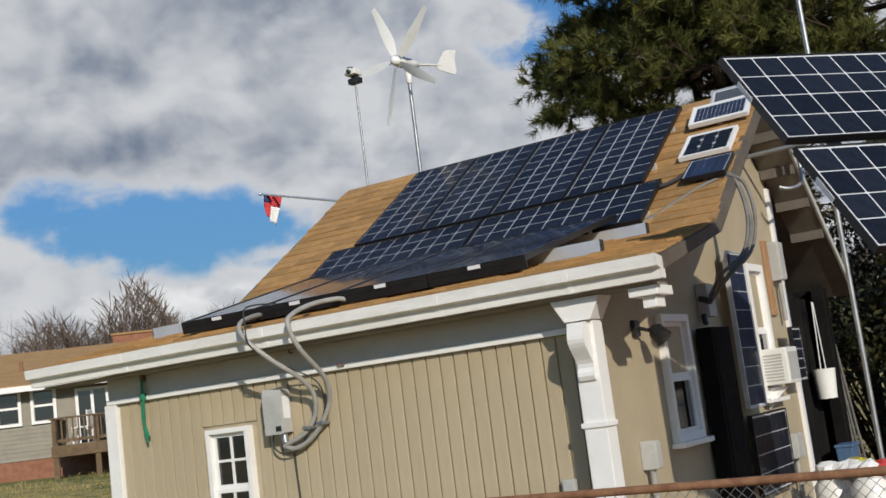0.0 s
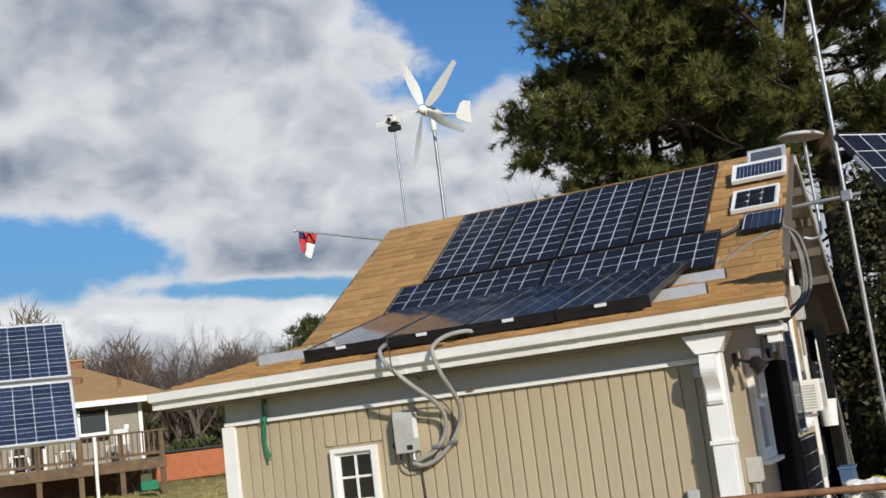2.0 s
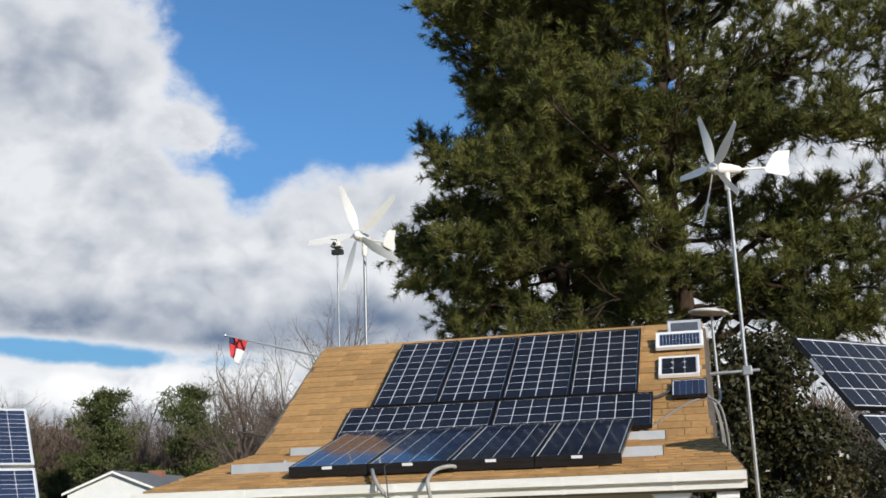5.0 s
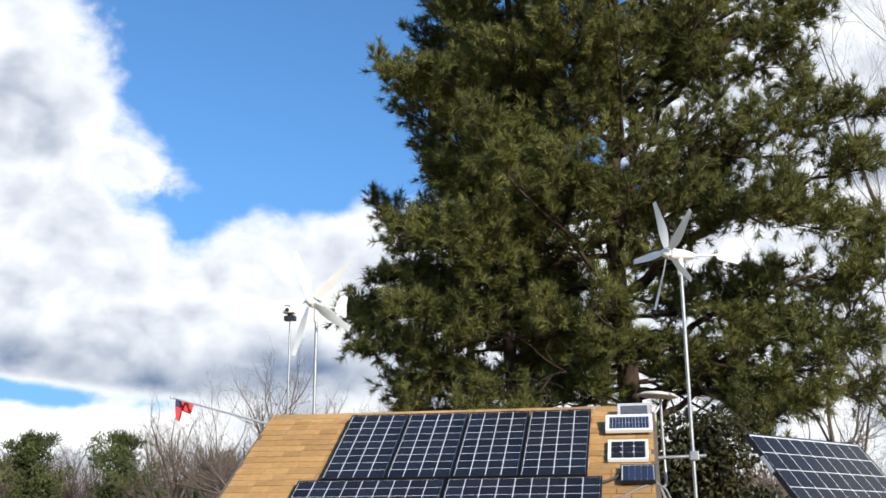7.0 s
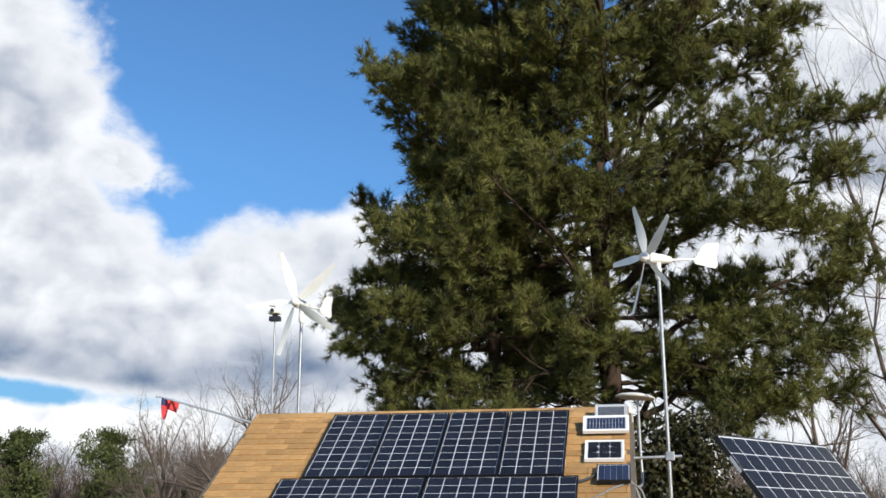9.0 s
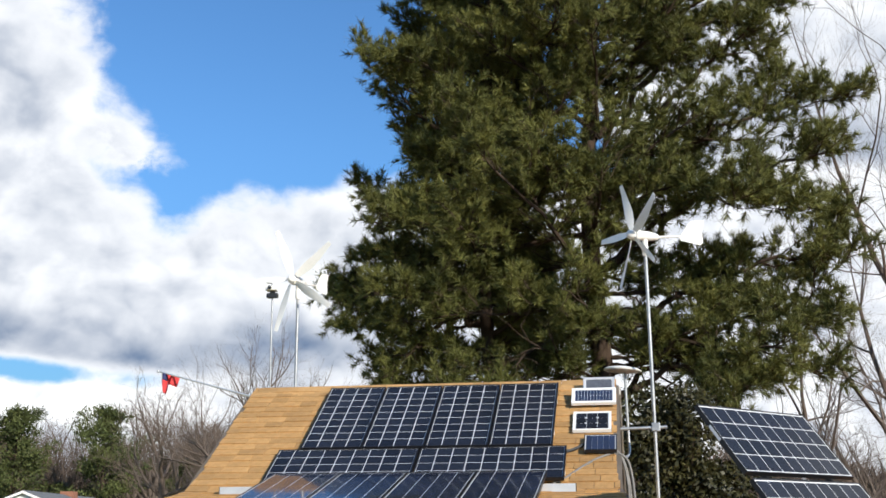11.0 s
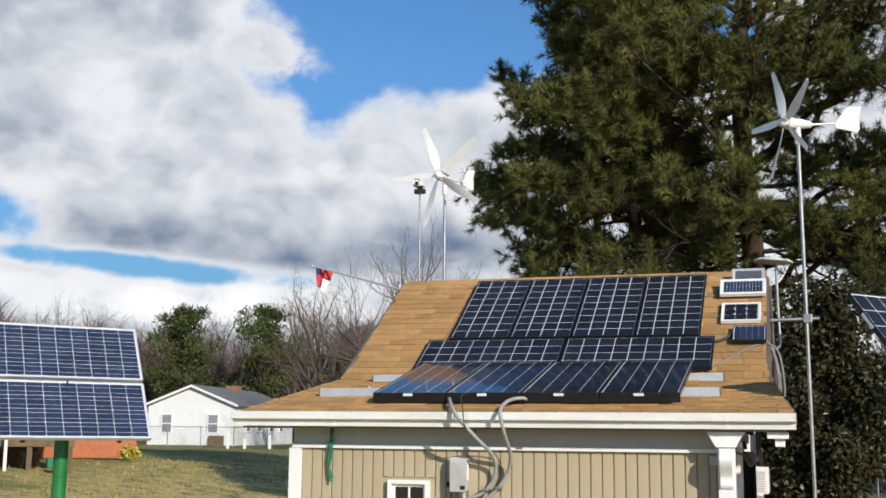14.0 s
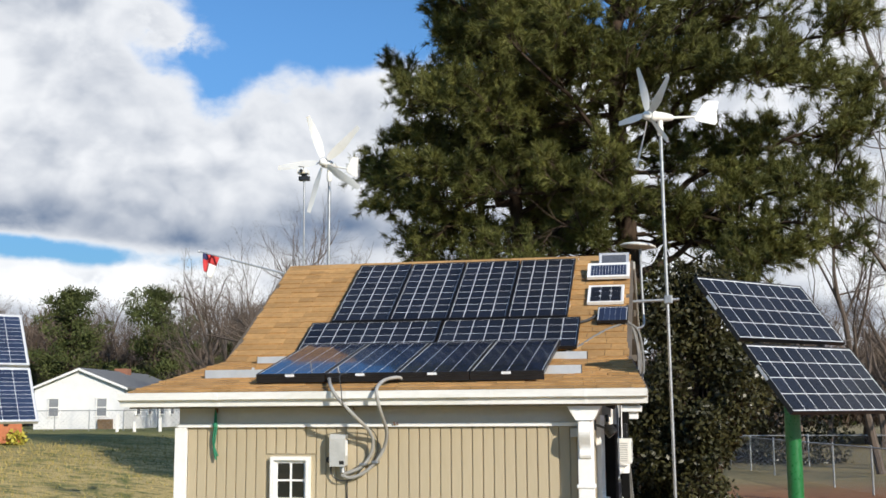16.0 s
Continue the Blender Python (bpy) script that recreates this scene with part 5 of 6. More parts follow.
# ---- trees ----
def slivers(points, dirs, length, width, rng, mat, name, parent):
    """Many thin pointed leaves or needles: diamonds, or single triangles when narrow."""
    n = len(points)
    rnd = rng.normal(size=(n, 3))
    side = np.cross(dirs, rnd)
    side /= np.linalg.norm(side, axis=1)[:, None] + 1e-9
    L = (length * (0.7 + 0.6 * rng.random(n)))[:, None]
    W = (width * (0.7 + 0.6 * rng.random(n)))[:, None]
    a, m, e = points, points + dirs * L * 0.5, points + dirs * L
    c = 3 if width < 0.012 else 4
    v = np.stack([a + side * W, e, a - side * W] if c == 3 else [a, m + side * W, e, m - side * W], 1).reshape(-1, 3)
    me = bpy.data.meshes.new(name)
    me.vertices.add(c * n)
    me.vertices.foreach_set("co", v.astype(np.float32).ravel())
    me.loops.add(c * n)
    me.loops.foreach_set("vertex_index", np.arange(c * n, dtype=np.int32))
    me.polygons.add(n)
    me.polygons.foreach_set("loop_start", np.arange(0, c * n, c, dtype=np.int32))
    me.polygons.foreach_set("loop_total", np.full(n, c, dtype=np.int32))
    me.materials.append(mat)
    me.update(calc_edges=True)
    ob = new(name, me)
    ob.parent = parent
    return tagged(ob, kind="stuff")


def wander(start, way, length, steps, rng, droop=0.0, curl=0.18):
    pts, d = [Vector(start)], Vector(way).normalized()
    for i in range(steps):
        d = (d + Vector(rng.normal(size=3)) * curl + Vector((0, 0, droop))).normalized()
        pts.append(pts[-1] + d * (length / steps))
    return pts


def tuft_needles(tips, ways, n, rng):
    """Bottle-brush tufts: needles leaning forward round the last hand's width of each twig."""
    tips, ways = np.array(tips), np.array(ways)
    c = np.repeat(tips, n, 0)
    w = np.repeat(ways, n, 0)
    perp = np.cross(w, rng.normal(size=c.shape))
    perp /= np.linalg.norm(perp, axis=1)[:, None] + 1e-9
    phi = np.radians(18 + 55 * rng.random(len(c)))[:, None]
    d = w * np.cos(phi) + perp * np.sin(phi)
    d[:, 2] += 0.06
    d /= np.linalg.norm(d, axis=1)[:, None]
    return c - w * (0.15 * rng.random(len(c)))[:, None], d


def fill_bough(pts, reach, limbs, tips, ways, rng, bare=0.3, dense=1.0):
    """Side branches of a limb, flat as a pad and upturned at their ends, with a tuft on every twig."""
    n = len(pts) - 1
    for j in range(max(1, int(n * bare)), n + 1):
        along = (pts[j] - pts[j - 1]).normalized()
        side = along.cross(Vector((0, 0, 1)))
        side = side.normalized() if side.length > 0.05 else Vector((1, 0, 0))
        f = j / n
        for q in (-1, 1, 0) if j == n else (-1, 1):
            w = along * (0.55 + 0.5 * rng.random()) + side * (q * (0.55 + 0.5 * rng.random())) + Vector((0, 0, 0.05 + 0.25 * rng.random()))
            ln = (0.35 + 0.30 * reach * math.sin(math.pi * min(0.25 + 0.62 * f, 1.0))) * (0.65 + 0.6 * rng.random())
            sub = wander(pts[j].lerp(pts[j - 1], rng.random()), w, ln, 4, rng, 0.09, 0.2)
            limbs.tube(sub, [0.012, 0.010, 0.008, 0.006, 0.004], 3, caps=False)
            for u in range(1, 5):
                for z in range(int((0, 2, 3, 4, 5)[u] * dense + rng.random())):
                    d = ((sub[u] - sub[u - 1]).normalized() * 0.75 + Vector(rng.normal(size=3)) * 0.55 + Vector((0, 0, 0.32))).normalized()
                    root = sub[u - 1].lerp(sub[u], rng.random())
                    tip = root + d * (0.12 + 0.22 * rng.random())
                    limbs.tube([root, tip], [0.005, 0.003], 3, caps=False)
                    tips.append(tuple(tip + d * 0.05))
                    ways.append(tuple(d))


def build_big_pine(base, height, seed, spread, low, label, needles, trunk_r=0.27, shape=None, limbs_n=60, boughs=(), dead=16, dense=1.0):
    rng = np.random.default_rng(seed)
    t = thing("pine_tree", label, "tree")
    base = Vector(base)
    trunk = [base + Vector((0.10 * math.sin(i * 0.9 + seed), 0.08 * math.cos(i * 0.7), height * i / 14)) for i in range(15)]
    part("trunk", G().tube(trunk, [trunk_r * (1 - 0.9 * i / 14) + 0.02 for i in range(15)], 12), M["bark"], t, smooth=True)

    def on_trunk(s):
        i = min(s, 0.999) * 14
        return trunk[int(i)].lerp(trunk[int(i) + 1], i - int(i))

    limbs, tips, ways = G(), [], []
    for k in range(limbs_n):
        s = low + (0.985 - low) * (k + rng.random()) / limbs_n
        ang = k * 2.39996 + rng.normal() * 0.4
        c, h = math.cos(ang), (s - low) / (1 - low)
        reach = spread * (1.0 if h < 0.55 else 1.0 - 0.72 * ((h - 0.55) / 0.45) ** 1.3) * (0.62 + 0.45 * rng.random()) * (0.75 + 0.25 * min(h * 6, 1))
        if shape is not None:
            reach *= shape(c, s)
        pts = wander(on_trunk(s), (c, math.sin(ang), -0.14 + 0.85 * h + rng.normal() * 0.12), reach, 9, rng, 0.02 + 0.05 * h, 0.13)
        r0 = 0.016 + 0.011 * reach
        limbs.tube(pts, [r0 * (1 - 0.85 * j / 9) + 0.005 for j in range(10)], 6, caps=False)
        fill_bough(pts, reach, limbs, tips, ways, rng, dense=dense)
    # long crooked boughs: height on the trunk, then the ends of their pads beside the trunk
    for s, *ends in boughs:
        a = on_trunk(s)
        for e in ends:
            e = Vector(e)
            mid = a.lerp(e, 0.45) + Vector((0, 0, 0.25 + 0.2 * rng.random()))
            pts = [p + Vector(rng.normal(size=3)) * 0.05 for p in smooth_path([a, a.lerp(mid, 0.5) - Vector((0, 0, 0.12)), mid, mid.lerp(e, 0.55) + Vector((0, 0, 0.12)), e], 4)]
            m = len(pts)
            limbs.tube(pts, [0.075 * (1 - 0.88 * j / m) + 0.006 for j in range(m)], 6, caps=False)
            for j in range(m // 2, m - 2, 3):
                way = (pts[j + 1] - pts[j]).normalized() + Vector(rng.normal(size=3)) * 0.55
                sub = wander(pts[j], way, 0.9 + 0.7 * rng.random(), 5, rng, 0.03, 0.2)
                limbs.tube(sub, [0.022, 0.018, 0.014, 0.01, 0.008, 0.005], 4, caps=False)
                fill_bough(sub, 1.5, limbs, tips, ways, rng, 0.45, dense)
            fill_bough(pts[m // 2:], 1.9, limbs, tips, ways, rng, 0.5, dense)
    # dead lower branches, bare and crooked
    for k in range(dead):
        s = low * (0.72 + 0.36 * rng.random())
        ang = k * 2.1 + rng.normal() * 0.3
        pts = wander(on_trunk(s), (math.cos(ang), math.sin(ang), 0.05), spread * (0.35 + 0.4 * rng.random()), 8, rng, -0.01, 0.24)
        limbs.tube(pts, [0.03 * (1 - 0.85 * j / 8) + 0.004 for j in range(9)], 5, caps=False)
        for j in range(2, 9):
            sub = wander(pts[j], Vector(rng.normal(size=3)) + (pts[j] - pts[j - 1]).normalized(), 0.3 + 0.6 * rng.random(), 4, rng, 0.0, 0.3)
            limbs.tube(sub, [0.009, 0.008, 0.006, 0.005, 0.003], 3, caps=False)
    tagged(part("branchwork", limbs, M["bark"], t, smooth=True), kind="stuff")
    slivers(*tuft_needles(tips, ways, needles, rng), 0.17, 0.0074, rng, M["needle"], "crown", t)
    return t


build_big_pine((3.8, 11.5, 0.0), 17.0, 11, 4.0, 0.34, "tall dark green pine with a spreading crown behind the shed", 40, trunk_r=0.25, limbs_n=64, dead=26, dense=0.75,
               shape=lambda c, s: 0.72 if c > 0.3 and s < 0.5 else 1.0,
               boughs=((0.28, (6.5, 10.6, 4.9), (5.5, 11.4, 5.3)), (0.31, (7.9, 11.0, 6.2), (6.9, 10.2, 5.4)), (0.35, (8.3, 11.6, 7.4)), (0.42, (8.1, 11.0, 9.2), (6.6, 10.0, 8.2)), (0.50, (7.9, 12.0, 10.6), (6.7, 11.0, 11.6)), (0.58, (7.3, 11.2, 12.7), (6.2, 11.8, 13.6))))
build_big_pine((1.7, 11.6, 0.0), 17.0, 5, 2.85, 0.30, "slender dark pine with drooping lower limbs behind the shed", 40, trunk_r=0.16, limbs_n=62, dead=34, dense=0.74,
               shape=lambda c, s: (1.06 if c < -0.4 and s < 0.44 else 1.0) * (1.0 if s < 0.66 else 0.85), boughs=((0.37, (-1.1, 11.4, 6.7)),))
build_big_pine((0.7, 13.6, 0.0), 13.0, 23, 2.4, 0.34, "narrow dark pine standing close behind the others", 32, trunk_r=0.12, limbs_n=26, dead=22, dense=0.65)


def build_small_pine(name_label, seed, h, r):
    rng = np.random.default_rng(seed)
    t = thing("pine_tree", name_label, "tree", group="far pines")
    part("trunk", G().tube([(0, 0, 0), (0.05, 0, h * 0.5), (0, 0, h * 0.97)], [0.17, 0.12, 0.03], 8), M["bark"], t, smooth=True)
    limbs, P, D = G(), [], []
    for k in range(56):
        s = 0.22 + 0.77 * (k + rng.random()) / 56
        ang = rng.random() * math.tau
        reach = r * 1.02 * max(math.sin(math.pi * min((s - 0.08) / 0.95, 1.0) ** 0.85), 0.05) ** 0.7 * (0.35 + 0.75 * rng.random())
        pts = wander((0, 0, s * h), (math.cos(ang), math.sin(ang), 0.15 + 0.5 * s), reach, 4, rng, 0.03, 0.15)
        limbs.tube(pts, [0.05, 0.04, 0.03, 0.02, 0.01], 4, caps=False)
        for j in range(1, 5):
            n = (0, 4, 26, 64, 90)[j]
            v = rng.normal(size=(n, 3)) * 0.7
            v[:, 2] += 0.3
            v /= np.linalg.norm(v, axis=1)[:, None]
            P.append(np.array(pts[j])[None] + rng.normal(size=(n, 3)) * np.array((0.32, 0.32, 0.18)))
            D.append(v)
    tagged(part("branchwork", limbs, M["bark"], t), kind="stuff")
    slivers(np.concatenate(P), np.concatenate(D), 0.36, 0.042, rng, M["needle_far"], "crown", t)
    return t


def from_eye(azimuth, distance):
    a = radians(azimuth)
    x, y = 4.7 + distance * math.sin(a), -10.4 + distance * math.cos(a)
    return x, y, lift(x, y)


fp = build_small_pine("dense green pine standing at the edge of the bare woods", 2, 9.6, 3.1)
fp.matrix_basis = Matrix.Translation(from_eye(-29.9, 88))
fp2 = build_small_pine("open-crowned green pine before the bare woods", 9, 9.9, 3.4)
fp2.matrix_basis = Matrix.Translation(from_eye(-26.0, 88))
for az_, d_, s_ in ((-33.6, 96, 0.62), (-31.8, 100, 0.5), (-28.0, 97, 0.5), (-22.5, 96, 0.72), (-38.5, 90, 0.5), (-36.5, 104, 0.7), (-13.0, 70, 0.75), (-11.0, 66, 0.6), (1.6, 78, 0.5), (4.4, 84, 0.56), (7.0, 76, 0.45), (10.5, 82, 0.55), (13.5, 74, 0.5)):
    q = copy_thing(fp if s_ > 0.55 else fp2, Matrix.Translation(from_eye(az_, d_)) @ Matrix.Rotation(az_, 4, "Z"))
    q.scale = (s_ * 1.1, s_ * 1.1, s_)


def bare_tree(seed, h, label, levels=5, thick=1.0, mat="bark_grey", spread=0.55):
    """A leafless tree: forking limbs that thin out to twigs."""
    rng = np.random.default_rng(seed)
    t = thing("bare_tree", label, "tree", group="bare trees")
    trunk, twigs = G(), G()

    def grow(p, d, length, r, level):
        steps = 4 if level < 2 else 3
        pts = wander(p, d, length, steps, rng, 0.05, 0.10 + 0.03 * level)
        rs = [r * (1 - 0.45 * i / steps) for i in range(steps + 1)]
        (trunk if level < 2 else twigs).tube(pts, rs, 7 if level < 2 else (4 if level < 4 else 3), caps=False)
        if level == levels:
            return
        for k in range(3 if level else 6):
            i = 1 + int(rng.random() * steps) if level else 2 + k % 3
            i = min(i, steps)
            dd = (pts[i] - pts[i - 1]).normalized()
            w = (dd + Vector(rng.normal(size=3)) * spread).normalized()
            w.z = abs(w.z) * 0.9 + 0.12
            grow(pts[i], w, length * (0.52 + 0.2 * rng.random()), rs[i] * 0.55, level + 1)
        dd = (pts[-1] - pts[-2]).normalized()
        grow(pts[-1], dd, length * 0.62, rs[-1] * 0.85, level + 1)

    grow(Vector((0, 0, 0)), Vector((0, 0, 1)), h * 0.42, 0.02 * h * thick, 0)
    part("trunk", trunk, M[mat], t, smooth=True)
    tagged(part("branchwork", twigs, M[mat], t), kind="stuff")
    return t


bt = [bare_tree(1, 11.0, "tall leafless tree with fine grey twigs", 5, 1.4), bare_tree(4, 9.0, "leafless grey tree with spreading twigs", 5, thick=1.4, spread=0.62),
      bare_tree(8, 13.0, "leafless tree with dark crooked limbs", 5, 0.6)]
bt[0].matrix_basis = Matrix.Translation(from_eye(-19.0, 52))
bt[1].matrix_basis = Matrix.Translation(from_eye(-23.0, 58))
bt[2].matrix_basis = Matrix.Translation(from_eye(9.0, 42))
for k, (az_, d_, s_) in enumerate(((-17.0, 55, 0.95), (-20.6, 56, 0.85), (-15.2, 54, 0.75), (12.5, 44, 1.05), (10.3, 48, 0.9), (15.5, 38, 0.9), (5.5, 60, 0.8), (-18.0, 60, 1.0), (-21.6, 63, 0.9), (-16.2, 58, 0.9), (-22.4, 70, 1.0), (-19.6, 66, 1.05), (-27.9, 98, 0.95), (-31.4, 102, 1.0), (-34.4, 100, 1.0), (-36.8, 102, 1.05))):
    q = copy_thing(bt[k % 3], Matrix.Translation(from_eye(az_, d_)) @ Matrix.Rotation(k * 1.3, 4, "Z"))
    q.scale = (s_, s_, s_)
near_bt = bare_tree(8, 15.5, "tall leafless tree with long upswept limbs beyond the fence", 6, 0.55, spread=0.42)
near_bt.matrix_basis = Matrix.Translation(from_eye(11.6, 28)) @ Matrix.Rotation(0.7, 4, "Z")
far_bt = [bare_tree(21, 10.5, "leafless grey-brown tree in the distant woods", 5, 1.1, spread=0.5), bare_tree(25, 11.5, "leafless pale-barked tree in the distant woods", 5, 1.0, spread=0.45)]
far_bt[0].matrix_basis = Matrix.Translation(from_eye(-35.0, 98))
far_bt[1].matrix_basis = Matrix.Translation(from_eye(-27.6, 99))
rg = random.Random(12)
for k in range(90):
    az_ = -62 + 53 * (k + rg.random()) / 90
    s_ = 0.84 + 0.34 * rg.random()
    q = copy_thing(far_bt[k % 2], Matrix.Translation(from_eye(az_, 94 + 22 * rg.random())) @ Matrix.Rotation(rg.random() * 6.28, 4, "Z"))
    q.scale = (s_ * 1.25, s_ * 1.25, s_)
for k in range(14):
    s_ = 0.55 + 0.3 * rg.random()
    q = copy_thing(far_bt[k % 2], Matrix.Translation(from_eye(0.0 + 18 * (k + rg.random()) / 14, 62 + 25 * rg.random())) @ Matrix.Rotation(rg.random() * 6.28, 4, "Z"))
    q.scale = (s_ * 1.2, s_ * 1.2, s_)


def build_thicket():
    """Brown undergrowth and massed twigs of the distant woods."""
    rng = np.random.default_rng(77)
    for nm, a0, a1, d0, d1, h, n in (("far_woods", -64, -9, 100, 124, 11.0, 190000), ("far_woods", -80, -38, 84, 104, 13.0, 70000), ("far_woods", -2, 26, 74, 106, 7.5, 60000)):
        az_ = np.radians(a0 + (a1 - a0) * rng.random(n))
        dist = d0 + (d1 - d0) * rng.random(n)
        x, y = 4.7 + dist * np.sin(az_), -10.4 + dist * np.cos(az_)
        crest = h * (0.74 + 0.12 * np.sin(az_ * 31) + 0.10 * np.sin(az_ * 83 + 1.0))
        z = 0.9 + crest * rng.random(n) ** 1.25
        d = rng.normal(size=(n, 3)) * 0.75
        d[:, 2] = 1.0
        d /= np.linalg.norm(d, axis=1)[:, None]
        w = thing(nm, "brown leafless woods on the horizon", "woods")
        slivers(np.stack([x, y, z], 1), d, 1.5, 0.042, rng, M["thicket"], "brushwood", w)


build_thicket()


def build_lawn_grass():
    """Short upright blades of winter grass on the lawn."""
    rng = np.random.default_rng(31)
    n = 90000
    a = np.radians(-58 + 40 * rng.random(n))
    d = np.sqrt(16 ** 2 + (72 ** 2 - 16 ** 2) * rng.random(n))
    x, y = 4.7 + d * np.sin(a), -10.4 + d * np.cos(a)
    keep = x > -13.5 - 4.0 * rng.random(n)
    x, y = x[keep], y[keep]
    n = len(x)
    z = np.array([lift(p, q) for p, q in zip(x, y)]) - 0.01
    v = rng.normal(size=(n, 3)) * 0.4
    v[:, 2] = 1.0
    v /= np.linalg.norm(v, axis=1)[:, None]
    w = thing("lawn_grass", "short straw-coloured winter grass on the lawn", "grass")
    tagged(w, kind="stuff")
    slivers(np.stack([x, y, z], 1), v, 0.085, 0.0119, rng, M["grass"], "blade_cover", w)


build_lawn_grass()


def leafy_bush(name, label, centre, rx, ry, h, n, seed, mat, size=0.085, trunk=True):
    rng = np.random.default_rng(seed)
    t = thing(name, label, "shrub")
    cx, cy, cz = centre
    stems = G()
    P = []
    lobes = []
    for k in range(46):
        zz = cz + h * (0.08 + 0.88 * rng.random())
        f = math.sqrt(max(1 - abs((zz - cz) / h - 0.42) ** 2 / 0.36, 0.03))
        a, q = rng.random() * math.tau, math.sqrt(rng.random())
        lobes.append((cx + rx * f * q * math.cos(a) * 0.92, cy + ry * f * q * math.sin(a) * 0.92, zz, (0.22 + 0.20 * rng.random()) * rx))
        stems.tube([(cx + 0.1 * math.cos(a), cy + 0.1 * math.sin(a), cz), ((cx + lobes[-1][0]) / 2, (cy + lobes[-1][1]) / 2, cz + (zz - cz) * 0.55), lobes[-1][:3]], [0.03, 0.02, 0.008], 5, caps=False)
    for k in range(n):
        lx, ly, lz, lr = lobes[int(rng.random() * len(lobes))]
        d = rng.normal(size=3)
        d /= np.linalg.norm(d)
        P.append((lx + d[0] * lr * (0.6 + 0.5 * rng.random()), ly + d[1] * lr * (0.6 + 0.5 * rng.random()), max(lz + d[2] * lr * (0.7 + 0.5 * rng.random()), cz + 0.05)))
    tagged(part("stemwork", stems, M["bark"], t), kind="stuff")
    D = rng.normal(size=(n, 3))
    D[:, 2] -= 0.2
    D /= np.linalg.norm(D, axis=1)[:, None]
    slivers(np.array(P), D, size, size * 0.27, rng, mat, "foliage", t)
    return t


leafy_bush("evergreen_shrub", "dense glossy dark evergreen shrub beside the shed", (5.0, 8.4, 0.0), 1.25, 1.3, 4.35, 38000, 3, M["leaf"], 0.095)
leafy_bush("evergreen_shrub", "dark evergreen thicket under the pines behind the shed", (3.6, 9.8, 0.0), 1.8, 1.2, 3.4, 10000, 8, M["leaf"], 0.10)
leafy_bush("evergreen_shrub", "rounded dark shrub in front of the woods", (*from_eye(-35.5, 70)[:2], 1.2), 2.0, 1.6, 1.5, 3500, 9, M["needle_far"], 0.3)
leafy_bush("evergreen_shrub", "low dark shrub beside the white house", (*from_eye(-33.4, 68)[:2], 1.2), 1.5, 1.4, 1.3, 2500, 10, M["needle_far"], 0.3)
leafy_bush("evergreen_shrub", "dark evergreen thicket beyond the chain-link fence", (*from_eye(3.2, 50)[:2], 0.0), 4.2, 2.0, 4.8, 11000, 17, M["leaf"], 0.22)
leafy_bush("yellow_shrub", "small yellow shrub by the hot tub", (*from_eye(-32.2, 40)[:2], 1.25), 0.32, 0.3, 0.45, 900, 14, M["yellow_bush"], 0.14)


# ---- the houses across the lawn ----
def simple_window(parent, m, w, h, cols=1, rows=2, glass="pane"):
    win = part("window", G().box((-0.08, -0.05, -0.08), (0, 0.02, h + 0.08)).box((w, -0.05, -0.08), (w + 0.08, 0.02, h + 0.08)).box((0, -0.05, h), (w, 0.02, h + 0.08)).box((0, -0.05, -0.08), (w, 0.02, 0)), M["white"], parent, at=m)
    for c in range(cols):
        for r in range(rows):
            part("pane", G().box((w * c / cols + 0.02, -0.02, h * r / rows + 0.02), (w * (c + 1) / cols - 0.02, -0.012, h * (r + 1) / rows - 0.02)), M[glass], win)
    part("rail", G().box((0, -0.03, h / 2 - 0.03), (w, -0.005, h / 2 + 0.03)), M["white"], win)
    return win


